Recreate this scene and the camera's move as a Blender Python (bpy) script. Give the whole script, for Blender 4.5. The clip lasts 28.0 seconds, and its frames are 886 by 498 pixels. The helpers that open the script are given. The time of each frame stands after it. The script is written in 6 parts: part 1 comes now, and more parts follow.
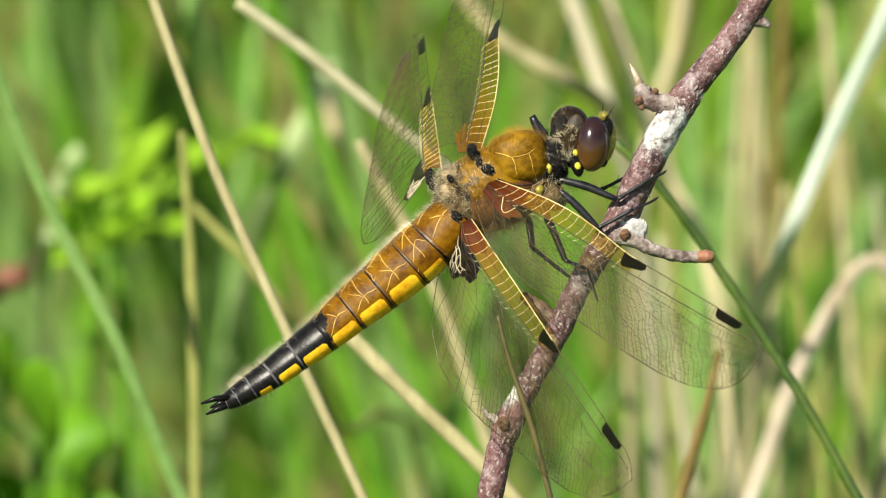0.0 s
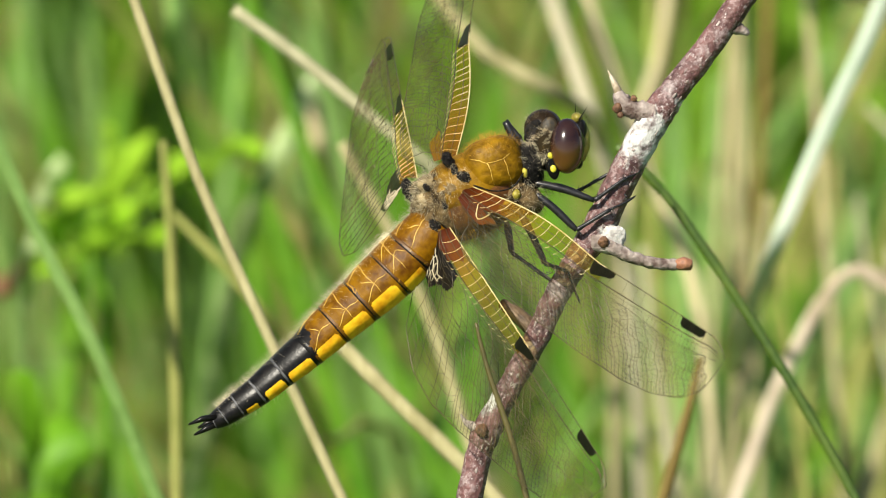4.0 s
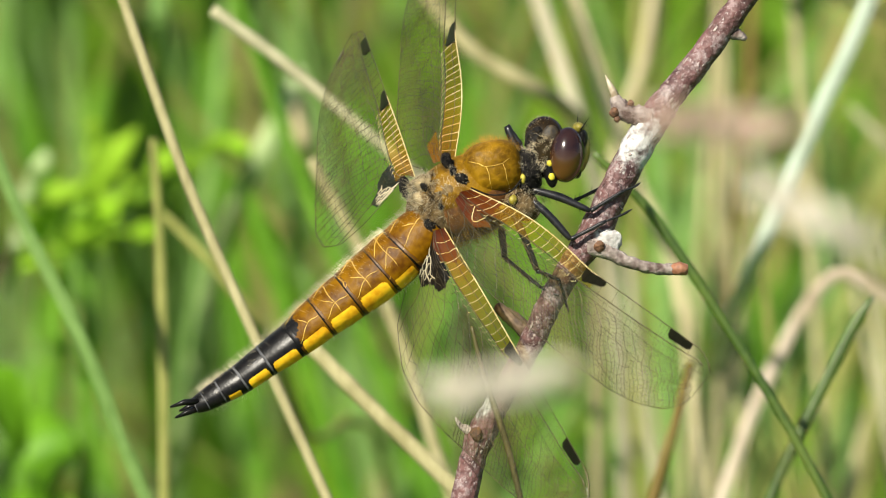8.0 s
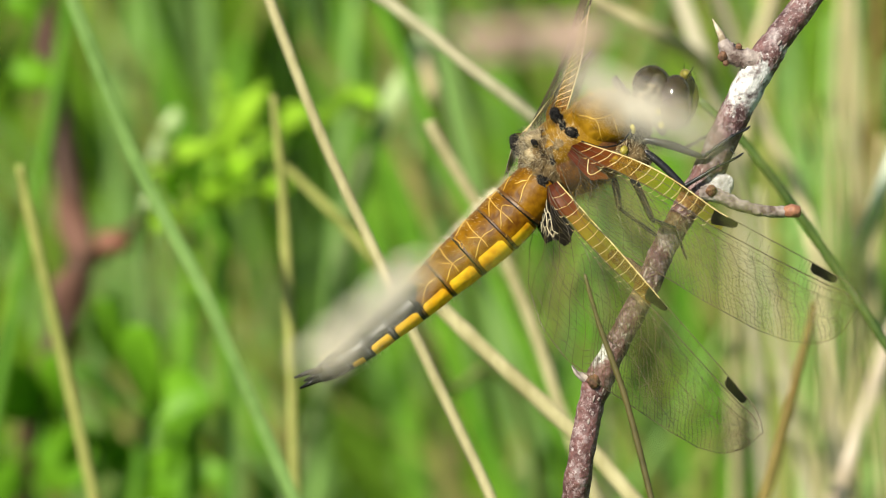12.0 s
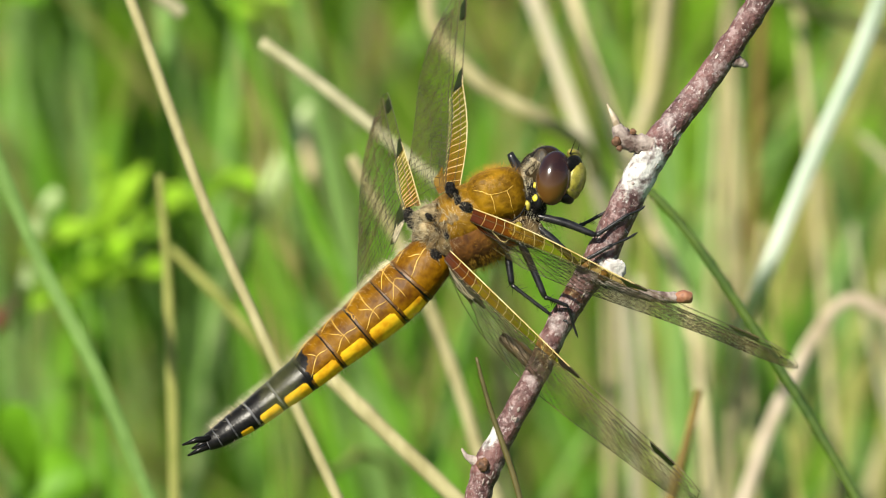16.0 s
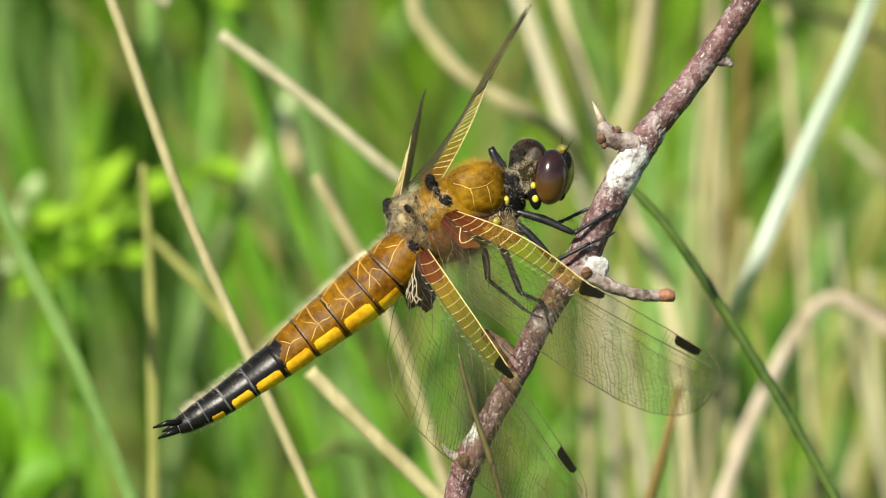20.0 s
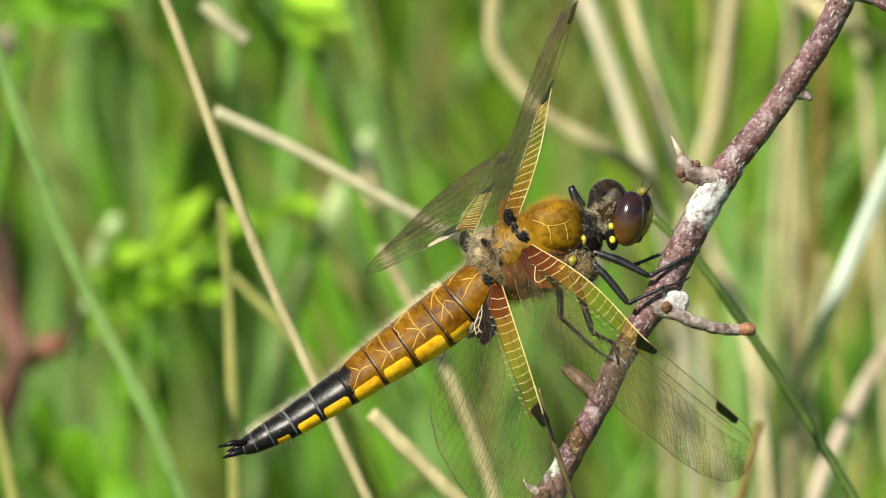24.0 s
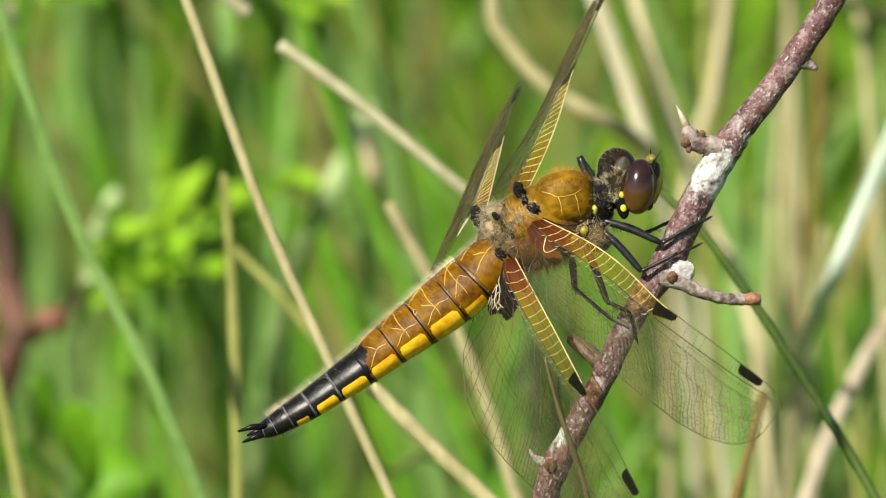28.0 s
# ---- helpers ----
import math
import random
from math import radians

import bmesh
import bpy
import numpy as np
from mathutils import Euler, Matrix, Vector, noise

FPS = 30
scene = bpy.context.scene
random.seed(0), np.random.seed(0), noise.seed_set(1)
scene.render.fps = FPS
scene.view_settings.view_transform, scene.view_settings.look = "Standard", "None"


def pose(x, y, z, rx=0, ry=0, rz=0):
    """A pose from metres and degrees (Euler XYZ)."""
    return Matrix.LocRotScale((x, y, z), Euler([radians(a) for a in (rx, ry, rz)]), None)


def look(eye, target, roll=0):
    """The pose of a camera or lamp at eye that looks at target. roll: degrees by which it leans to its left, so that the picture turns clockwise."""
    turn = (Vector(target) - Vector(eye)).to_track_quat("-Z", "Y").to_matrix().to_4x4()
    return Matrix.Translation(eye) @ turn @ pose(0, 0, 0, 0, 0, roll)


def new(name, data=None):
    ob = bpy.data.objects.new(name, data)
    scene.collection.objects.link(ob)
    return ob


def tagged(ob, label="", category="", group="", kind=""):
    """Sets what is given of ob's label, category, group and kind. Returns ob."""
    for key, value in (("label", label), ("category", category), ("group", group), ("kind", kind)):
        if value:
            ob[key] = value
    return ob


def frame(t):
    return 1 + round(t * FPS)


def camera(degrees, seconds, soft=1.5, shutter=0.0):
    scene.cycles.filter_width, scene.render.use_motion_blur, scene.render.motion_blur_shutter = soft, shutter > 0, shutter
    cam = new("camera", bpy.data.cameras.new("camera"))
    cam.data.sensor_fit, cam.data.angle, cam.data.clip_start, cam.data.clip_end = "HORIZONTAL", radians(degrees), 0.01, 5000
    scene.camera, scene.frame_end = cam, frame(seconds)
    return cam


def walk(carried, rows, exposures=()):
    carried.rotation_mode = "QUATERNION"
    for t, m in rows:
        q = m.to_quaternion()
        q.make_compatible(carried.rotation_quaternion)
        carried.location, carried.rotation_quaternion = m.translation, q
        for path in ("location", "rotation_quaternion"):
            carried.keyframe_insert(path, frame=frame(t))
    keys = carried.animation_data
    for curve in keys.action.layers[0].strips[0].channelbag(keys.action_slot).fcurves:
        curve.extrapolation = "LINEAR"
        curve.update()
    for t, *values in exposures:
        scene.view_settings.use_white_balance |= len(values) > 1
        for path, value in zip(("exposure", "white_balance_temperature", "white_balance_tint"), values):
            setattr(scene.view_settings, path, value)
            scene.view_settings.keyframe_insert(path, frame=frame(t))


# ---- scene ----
# ---------- camera: a long lens 1.6 m from the dragonfly, looking 20 degrees down ----------
MM = 0.001
REACH = 1.6
VIEW = pose(0, 0, 0.45, -20, 0, 0)      # x to the right, y away from the lens, z up the picture


def V(u, v, w):
    """A place in millimetres: u right, v up, w behind the dragonfly, seen along the line of sight."""
    return VIEW @ Vector((u * MM, w * MM, v * MM))


cam = camera(2.806, 28.0, soft=1.15)
cam.data.dof.use_dof = True
cam.data.dof.focus_distance = REACH
cam.data.dof.aperture_fstop = 62.0

EV = 0.70
# seconds, aim right and up, eye right and up (millimetres), roll (degrees)
PATH = [
    (0, 0.01, -0.06, 0.0, 0.0, 0), (0.5, -0.08, 0.84, -0.5, -0.4, 0.1), (1, 1.88, 0.27, 0.2, 2.2, 0.1), (1.5, -0.41, -0.49, -0.5, 2.4, -0.7), (2, 1.89, -0.39, 3.3, 0.6, -0.8),
    (2.5, 6.81, 3.99, 3.7, -1.0, -0.6), (3, 11.85, 7.81, 2.6, -1.5, -0.3), (3.5, 12.01, 1.74, 0.7, -1.5, -0.1), (4, 1.92, 0.59, 3.0, -1.9, 0), (4.5, 0.85, 1.35, 4.8, -2.2, 0),
    (6.5, -0.73, 0.35, 2.9, -1.6, 0.1), (7, 0.50, 0.79, 3.2, -0.4, 0), (7.5, -0.80, 1.17, 1.8, 1.5, 0), (8, 2.29, 0.87, -3.8, 0.9, 0.5), (8.5, 0.77, -0.24, 2.0, 4.1, 0),
    (9, 0.31, -0.42, 1.2, 3.2, 0.15), (9.5, -1.11, -1.16, -0.9, 1.8, 0), (10, -4.82, -1.66, -4.7, -4.2, 0), (10.5, -1.41, 2.12, -4.5, -2.9, -0.15), (11, -3.92, 0.28, -7.4, -2.8, -0.85),
    (11.5, -13.50, -3.85, 3.2, -3.5, -1.1), (12, -7.72, -3.50, 7.4, 1.2, -1.3), (12.5, 0.40, -3.30, 6.5, -0.4, -1.3), (14.5, -6.82, -1.10, 1.0, 4.6, -0.95), (15, -7.51, 5.12, -3.1, 0.0, -0.25),
    (15.5, 2.80, 4.87, -1.0, -0.2, 0.35), (16, 1.94, 3.63, 0.0, 0.3, -0.3), (16.5, 0.35, 4.97, -0.4, 0.0, -0.05), (17, 2.11, 3.74, -0.2, 0.0, 0), (17.5, 5.09, 4.04, 0.2, 1.0, 0.05),
    (18, 4.20, 3.99, 1.4, 1.4, 0.15), (18.5, 4.39, 3.87, 1.6, 2.6, 0.2), (19, 4.04, 2.94, -0.2, 2.0, 0.25), (19.5, 4.84, 2.97, 0.2, 2.0, 0.35), (20, 3.41, 3.21, -1.1, 2.1, 0.5),
    (20.5, 3.20, 2.62, -2.6, 1.1, 0.3), (21, 1.95, 2.54, -4.7, 1.5, 0.05), (21.5, -7.18, 11.26, -5.0, 0.3, 0.05), (23.5, -4.69, 5.90, -7.5, -1.7, 0.45), (24, -3.66, 6.30, -1.7, 1.5, 0.1),
    (24.5, -3.16, 6.27, -1.1, 1.3, 0.4), (25, -3.90, 5.59, -3.1, -0.3, 0.2), (25.5, -4.76, 5.27, -4.9, -0.2, 0.1), (26, -4.14, 5.18, -3.7, 0.0, 0), (26.5, -3.72, 4.95, -4.3, 1.0, 0),
    (27, -3.38, 4.34, -2.8, 0.5, 0), (27.5, -4.10, 3.84, -4.0, 0.0, 0), (28, -4.14, 3.69, -4.9, 0.1, 0),
]

walk(cam, [(t, look(VIEW @ Vector((eu * MM, -REACH, ev * MM)), V(au, av, 0), roll)) for t, au, av, eu, ev, roll in PATH],
     exposures=[(0, EV), (2, EV), (4, EV - 0.06), (8, EV - 0.08), (9, EV - 0.15), (10, EV - 0.2), (11, EV - 0.15), (12, EV - 0.06), (15, EV - 0.1), (17, EV), (19, EV - 0.05), (21, EV - 0.06), (24, EV - 0.1), (28, EV - 0.1)])

# ---------- light: a high sun behind the camera's left shoulder, and the sky ----------
SUN = Vector((-0.42, -0.50, 0.76)).normalized()
world = bpy.data.worlds.new("sky")
scene.world = world
world.use_nodes = True
nt = world.node_tree
sky = nt.nodes.new("ShaderNodeTexSky")
sky.sky_type, sky.sun_disc = 'NISHITA', False
sky.sun_elevation = math.asin(SUN.z)
sky.sun_rotation = math.atan2(SUN.x, SUN.y)
nt.links.new(sky.outputs[0], nt.nodes["Background"].inputs[0])
nt.nodes["Background"].inputs[1].default_value = 0.064
sun_data = bpy.data.lights.new("sun", 'SUN')
sun_data.energy, sun_data.angle, sun_data.color = 5.0, radians(0.5), (1.0, 0.94, 0.80)
sun = new("sun", sun_data)
sun.matrix_world = look(SUN * 20, (0, 0, 0))


# ---------- materials ----------
def hexc(r, g, b):
    return (r, g, b, 1.0)


def material(name, a, b, scale=900.0, rough=0.6, bump=0.3, fine=4.0, leaf=0.0, metal=0.0, coat=0.0, spread=0.12, shine=0.5, aniso=(1, 1, 1), depth=0.0002):
    """Two tones broken up at two scales, with relief; leaf: how much light goes through; spread: difference from piece to piece."""
    m = bpy.data.materials.new(name)
    m.use_nodes = True
    n, k = m.node_tree.nodes, m.node_tree.links
    p = n["Principled BSDF"]
    tc = n.new("ShaderNodeTexCoord")
    mp = n.new("ShaderNodeMapping")
    mp.inputs["Scale"].default_value = aniso
    k.new(tc.outputs["Object"], mp.inputs[0])
    big = n.new("ShaderNodeTexNoise")
    big.inputs["Scale"].default_value, big.inputs["Detail"].default_value = scale, 3.0
    small = n.new("ShaderNodeTexNoise")
    small.inputs["Scale"].default_value, small.inputs["Detail"].default_value = scale * fine, 4.0
    k.new(mp.outputs[0], big.inputs["Vector"]), k.new(mp.outputs[0], small.inputs["Vector"])
    mixn = n.new("ShaderNodeMix")
    mixn.inputs[0].default_value = 0.4
    k.new(big.outputs["Fac"], mixn.inputs[2]), k.new(small.outputs["Fac"], mixn.inputs[3])
    ramp = n.new("ShaderNodeValToRGB")
    ramp.color_ramp.elements[0].position, ramp.color_ramp.elements[1].position = 0.36, 0.64
    ramp.color_ramp.elements[0].color, ramp.color_ramp.elements[1].color = hexc(*a), hexc(*b)
    k.new(mixn.outputs[0], ramp.inputs[0])
    info = n.new("ShaderNodeObjectInfo")
    geo = n.new("ShaderNodeNewGeometry")
    add = n.new("ShaderNodeMath")
    k.new(info.outputs["Random"], add.inputs[0]), k.new(geo.outputs["Random Per Island"], add.inputs[1])
    hsv = n.new("ShaderNodeHueSaturation")
    vr = n.new("ShaderNodeMapRange")
    vr.inputs[2].default_value = 2.0
    vr.inputs[3].default_value, vr.inputs[4].default_value = 1.0 - 2 * spread, 1.0 + 2 * spread
    k.new(add.outputs[0], vr.inputs[0])
    k.new(vr.outputs[0], hsv.inputs["Value"]), k.new(ramp.outputs[0], hsv.inputs["Color"])
    k.new(hsv.outputs[0], p.inputs["Base Color"])
    p.inputs["Roughness"].default_value, p.inputs["Metallic"].default_value = rough, metal
    p.inputs["Coat Weight"].default_value = coat
    p.inputs["Specular IOR Level"].default_value = shine if not leaf else shine * 0.5
    if bump:
        bp = n.new("ShaderNodeBump")
        bp.inputs["Strength"].default_value, bp.inputs["Distance"].default_value = bump, depth
        k.new(small.outputs["Fac"], bp.inputs["Height"]), k.new(bp.outputs[0], p.inputs["Normal"])
    if leaf:
        tr = n.new("ShaderNodeBsdfTranslucent")
        mx = n.new("ShaderNodeMixShader")
        mx.inputs[0].default_value = leaf
        k.new(hsv.outputs[0], tr.inputs[0])
        k.new(p.outputs[0], mx.inputs[1]), k.new(tr.outputs[0], mx.inputs[2])
        k.new(mx.outputs[0], n["Material Output"].inputs[0])
    return m


def film_material(name, tint, gloss=0.06, body=0.0, body_color=(0.5, 0.3, 0.05), pigment=()):
    """Wing skin: clear, slightly tinted and glossy; body adds a stained share; pigment: (mm from the root, colour, share)."""
    m = bpy.data.materials.new(name)
    m.use_nodes = True
    n, k = m.node_tree.nodes, m.node_tree.links
    n.remove(n["Principled BSDF"])
    clear = n.new("ShaderNodeBsdfTransparent")
    clear.inputs[0].default_value = hexc(*tint)
    shine = n.new("ShaderNodeBsdfGlossy")
    shine.inputs["Roughness"].default_value = 0.28
    stain = n.new("ShaderNodeBsdfDiffuse")
    stain.inputs[0].default_value = hexc(*body_color)
    tc = n.new("ShaderNodeTexCoord")
    ns = n.new("ShaderNodeTexNoise")
    ns.inputs["Scale"].default_value = 700.0
    k.new(tc.outputs["Object"], ns.inputs["Vector"])
    bp = n.new("ShaderNodeBump")
    bp.inputs["Strength"].default_value, bp.inputs["Distance"].default_value = 0.5, 0.0001
    k.new(ns.outputs["Fac"], bp.inputs["Height"]), k.new(bp.outputs[0], shine.inputs["Normal"])
    fr = n.new("ShaderNodeMath")
    fr.operation = 'MULTIPLY'
    fr.inputs[1].default_value = gloss * 2
    k.new(ns.outputs["Fac"], fr.inputs[0])
    m1, m2 = n.new("ShaderNodeMixShader"), n.new("ShaderNodeMixShader")
    m1.inputs[0].default_value = body
    if pigment:
        sep, far, ramp = n.new("ShaderNodeSeparateXYZ"), n.new("ShaderNodeMath"), n.new("ShaderNodeValToRGB")
        streak, mp, jit = n.new("ShaderNodeTexNoise"), n.new("ShaderNodeMapping"), n.new("ShaderNodeMath")
        k.new(tc.outputs["Object"], sep.inputs[0]), k.new(tc.outputs["Object"], mp.inputs[0])
        mp.inputs["Scale"].default_value = (0.18, 1.0, 1.0)
        streak.inputs["Scale"].default_value, streak.inputs["Detail"].default_value = 1500.0, 3.0
        k.new(mp.outputs[0], streak.inputs["Vector"])
        far.operation, far.inputs[1].default_value = 'DIVIDE', 0.02
        k.new(sep.outputs["X"], far.inputs[0])
        jit.operation, jit.inputs[1].default_value = 'MULTIPLY_ADD', 0.30
        k.new(streak.outputs["Fac"], jit.inputs[0]), k.new(far.outputs[0], jit.inputs[2])
        while len(ramp.color_ramp.elements) < len(pigment):
            ramp.color_ramp.elements.new(0.5)
        for e, (mm, colour, share) in zip(ramp.color_ramp.elements, pigment):
            e.position, e.color = mm / 20.0 + 0.15, (*colour, share)
        k.new(jit.outputs[0], ramp.inputs[0])
        k.new(ramp.outputs["Color"], stain.inputs[0]), k.new(ramp.outputs["Alpha"], m1.inputs[0])
    k.new(clear.outputs[0], m1.inputs[1]), k.new(stain.outputs[0], m1.inputs[2])
    k.new(fr.outputs[0], m2.inputs[0]), k.new(m1.outputs[0], m2.inputs[1]), k.new(shine.outputs[0], m2.inputs[2])
    k.new(m2.outputs[0], n["Material Output"].inputs[0])
    return m


def netted(name, a, b, line, scale, width=0.05, rough=0.45):
    """Brown chitin crossed by a loose net of fine golden lines."""
    m = material(name, a, b, 300, rough, 0.12, 6.0, spread=0.03, shine=0.3)
    n, k = m.node_tree.nodes, m.node_tree.links
    p = n["Principled BSDF"]
    tc = n.new("ShaderNodeTexCoord")
    vor = n.new("ShaderNodeTexVoronoi")
    vor.feature = 'DISTANCE_TO_EDGE'
    vor.inputs["Scale"].default_value = scale
    k.new(tc.outputs["Object"], vor.inputs["Vector"])
    st = n.new("ShaderNodeMapRange")
    st.inputs[1].default_value, st.inputs[2].default_value = width, width * 0.35
    k.new(vor.outputs["Distance"], st.inputs[0])
    patch = n.new("ShaderNodeTexNoise")
    patch.inputs["Scale"].default_value = scale * 0.5
    k.new(tc.outputs["Object"], patch.inputs["Vector"])
    pr = n.new("ShaderNodeMapRange")
    pr.inputs[1].default_value, pr.inputs[2].default_value = 0.42, 0.55
    k.new(patch.outputs["Fac"], pr.inputs[0])
    mul = n.new("ShaderNodeMath")
    mul.operation = 'MULTIPLY'
    k.new(st.outputs[0], mul.inputs[0]), k.new(pr.outputs[0], mul.inputs[1])
    mx = n.new("ShaderNodeMix")
    mx.data_type = 'RGBA'
    src = p.inputs["Base Color"].links[0].from_socket
    k.new(mul.outputs[0], mx.inputs[0]), k.new(src, mx.inputs[6])
    mx.inputs[7].default_value = hexc(*line)
    k.new(mx.outputs[2], p.inputs["Base Color"])
    return m


STRAW = material("dry_straw", (0.36, 0.32, 0.15), (0.55, 0.50, 0.27), 160, 0.6, 0.25, 5.0, leaf=0.25, aniso=(3, 3, 0.3))
STRAW_PALE = material("bleached_straw", (0.50, 0.43, 0.23), (0.70, 0.61, 0.37), 160, 0.6, 0.25, 5.0, leaf=0.2, aniso=(3, 3, 0.3))
STRAW_PINK = material("rosy_straw", (0.36, 0.27, 0.16), (0.74, 0.64, 0.50), 45, 0.6, 0.25, 5.0, leaf=0.2, aniso=(3, 3, 0.3))
STRAW_GREY = material("greyish_straw", (0.38, 0.36, 0.21), (0.54, 0.51, 0.32), 160, 0.65, 0.25, 5.0, leaf=0.2, aniso=(3, 3, 0.3))
STRAW_WHITE = material("sun_bleached_straw", (0.46, 0.42, 0.26), (0.66, 0.61, 0.44), 140, 0.5, 0.25, 5.0, leaf=0.15, aniso=(3, 3, 0.3))
STRAW_RUST = material("rusty_straw", (0.16, 0.11, 0.025), (0.28, 0.20, 0.055), 160, 0.6, 0.25, 5.0, leaf=0.2)
BLADE_WHITE = material("silvery_blade", (0.36, 0.45, 0.32), (0.60, 0.67, 0.55), 45, 0.4, 0.2, 5.0, leaf=0.2)
BLADE_BLUE = material("bluish_blade", (0.17, 0.31, 0.07), (0.28, 0.46, 0.13), 120, 0.45, 0.2, 5.0, leaf=0.35)
BLADE_GREEN = material("green_blade", (0.09, 0.25, 0.012), (0.18, 0.38, 0.025), 90, 0.45, 0.2, 5.0, leaf=0.4)
STEM_OLIVE = material("olive_stem", (0.030, 0.065, 0.006), (0.070, 0.115, 0.012), 200, 0.5, 0.3, 5.0)
STEM_BROWN = material("olive_brown_stem", (0.055, 0.048, 0.010), (0.105, 0.085, 0.022), 200, 0.5, 0.3, 5.0)
STEM_TAN = material("tan_green_stem", (0.24, 0.27, 0.06), (0.38, 0.38, 0.11), 120, 0.55, 0.25, 5.0, leaf=0.2)
LEAF_LIME = material("lime_leaf", (0.24, 0.48, 0.015), (0.40, 0.64, 0.05), 120, 0.45, 0.3, 6.0, leaf=0.32, spread=0.18)
LEAF_CLOVER = material("clover_leaf", (0.08, 0.22, 0.006), (0.15, 0.34, 0.014), 120, 0.5, 0.3, 6.0, leaf=0.25, spread=0.10)
# the dark and the bright meadow grass carry shade and sun in their colour
GRASS_SHADE_TONE = material("shaded_grass", (0.022, 0.075, 0.005), (0.085, 0.20, 0.011), 20, 0.5, 0.1, 5.0, leaf=0.4, spread=0.28)
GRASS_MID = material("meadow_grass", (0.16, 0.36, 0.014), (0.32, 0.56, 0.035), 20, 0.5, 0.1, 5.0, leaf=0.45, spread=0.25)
GRASS_SUN_TONE = material("sunlit_grass", (0.23, 0.46, 0.03), (0.38, 0.64, 0.07), 20, 0.5, 0.1, 5.0, leaf=0.45, spread=0.18)
GRASS_DRY = material("dry_meadow_grass", (0.36, 0.32, 0.10), (0.54, 0.47, 0.18), 20, 0.6, 0.1, 5.0, leaf=0.3, spread=0.2)
SOIL = material("mossy_soil", (0.03, 0.07, 0.006), (0.09, 0.16, 0.014), 9, 0.9, 0.6, 8.0, depth=0.02)
RED_STEM = material("red_brown_stem", (0.04, 0.018, 0.011), (0.105, 0.048, 0.028), 110, 0.6, 0.5, 5.0)
RED_BUD = material("rusty_red_bud", (0.12, 0.04, 0.022), (0.24, 0.10, 0.055), 200, 0.6, 0.4, 5.0)

GOLD_VEIN = material("golden_vein", (0.50, 0.36, 0.10), (0.74, 0.64, 0.34), 400, 0.35, 0.0, spread=0.03)
DARK_VEIN = material("brown_vein", (0.020, 0.014, 0.005), (0.11, 0.080, 0.026), 170, 0.4, 0.0, spread=0.03)
STIGMA = material("black_stigma", (0.006, 0.005, 0.005), (0.022, 0.017, 0.014), 900, 0.35, 0.3, spread=0.02)
CLEAR = film_material("clear_wing_skin", (0.95, 0.96, 0.91), 0.012, 0.012, (0.42, 0.42, 0.24))
AMBER = film_material("amber_wing_skin", (0.80, 0.70, 0.28), 0.03, 0.14, (0.40, 0.30, 0.015), ((0, (0.17, 0.055, 0.004), 0.66), (4.5, (0.21, 0.085, 0.005), 0.50), (8, (0.28, 0.15, 0.008), 0.28), (12, (0.30, 0.22, 0.010), 0.12), (16, (0.34, 0.22, 0.010), 0.10)))
RUSSET = film_material("russet_wing_skin", (0.50, 0.20, 0.06), 0.03, 0.60, (0.20, 0.045, 0.005), ((-0.5, (0.040, 0.008, 0.003), 0.85), (2.0, (0.105, 0.024, 0.004), 0.74), (4.5, (0.15, 0.045, 0.004), 0.60), (7, (0.19, 0.085, 0.006), 0.42)))
BROWN = material("amber_brown_chitin", (0.075, 0.026, 0.0002), (0.205, 0.094, 0.001), 420, 0.42, 0.45, 4.0, spread=0.03, shine=0.09, depth=0.00016)
RIDGE = material("golden_ridge", (0.46, 0.27, 0.03), (0.74, 0.50, 0.10), 400, 0.45, 0.0, spread=0.05)
BLACK = material("black_chitin", (0.003, 0.003, 0.003), (0.010, 0.009, 0.008), 900, 0.30, 0.08, spread=0.02, shine=0.16)
LEG_BLACK = material("black_leg", (0.005, 0.005, 0.006), (0.022, 0.021, 0.022), 700, 0.34, 0.15, spread=0.02, shine=0.5)
GREY_RING = material("grey_black_ring", (0.020, 0.020, 0.022), (0.10, 0.10, 0.105), 700, 0.5, 0.2, spread=0.02, shine=0.3)
YELLOW = material("yellow_chitin", (0.62, 0.27, 0.003), (0.88, 0.54, 0.015), 420, 0.5, 0.35, shine=0.3, spread=0.03)
LEMON = material("lemon_chitin", (0.22, 0.18, 0.015), (0.46, 0.40, 0.05), 900, 0.5, 0.2, spread=0.03)
THORAX = material("orange_brown_thorax", (0.070, 0.032, 0.001), (0.25, 0.132, 0.004), 380, 0.45, 0.6, 5.0, spread=0.03, shine=0.12, depth=0.0002)
CREAM = material("cream_gold_plate", (0.036, 0.025, 0.012), (0.46, 0.36, 0.20), 560, 0.8, 0.9, 3.0, spread=0.06, shine=0.05, depth=0.0004)
SOCKET = material("dark_grey_socket", (0.002, 0.002, 0.002), (0.028, 0.025, 0.022), 1100, 0.65, 1.0, 3.0, spread=0.03, shine=0.08, depth=0.0004)
HEAD_GREY = material("grey_olive_head", (0.003, 0.0025, 0.002), (0.030, 0.021, 0.009), 420, 0.75, 0.5, 3.0, spread=0.03, shine=0.05)
DORSUM = material("grey_brown_dorsum", (0.010, 0.007, 0.004), (0.21, 0.145, 0.07), 480, 0.85, 0.9, 4.0, spread=0.05, shine=0.05)


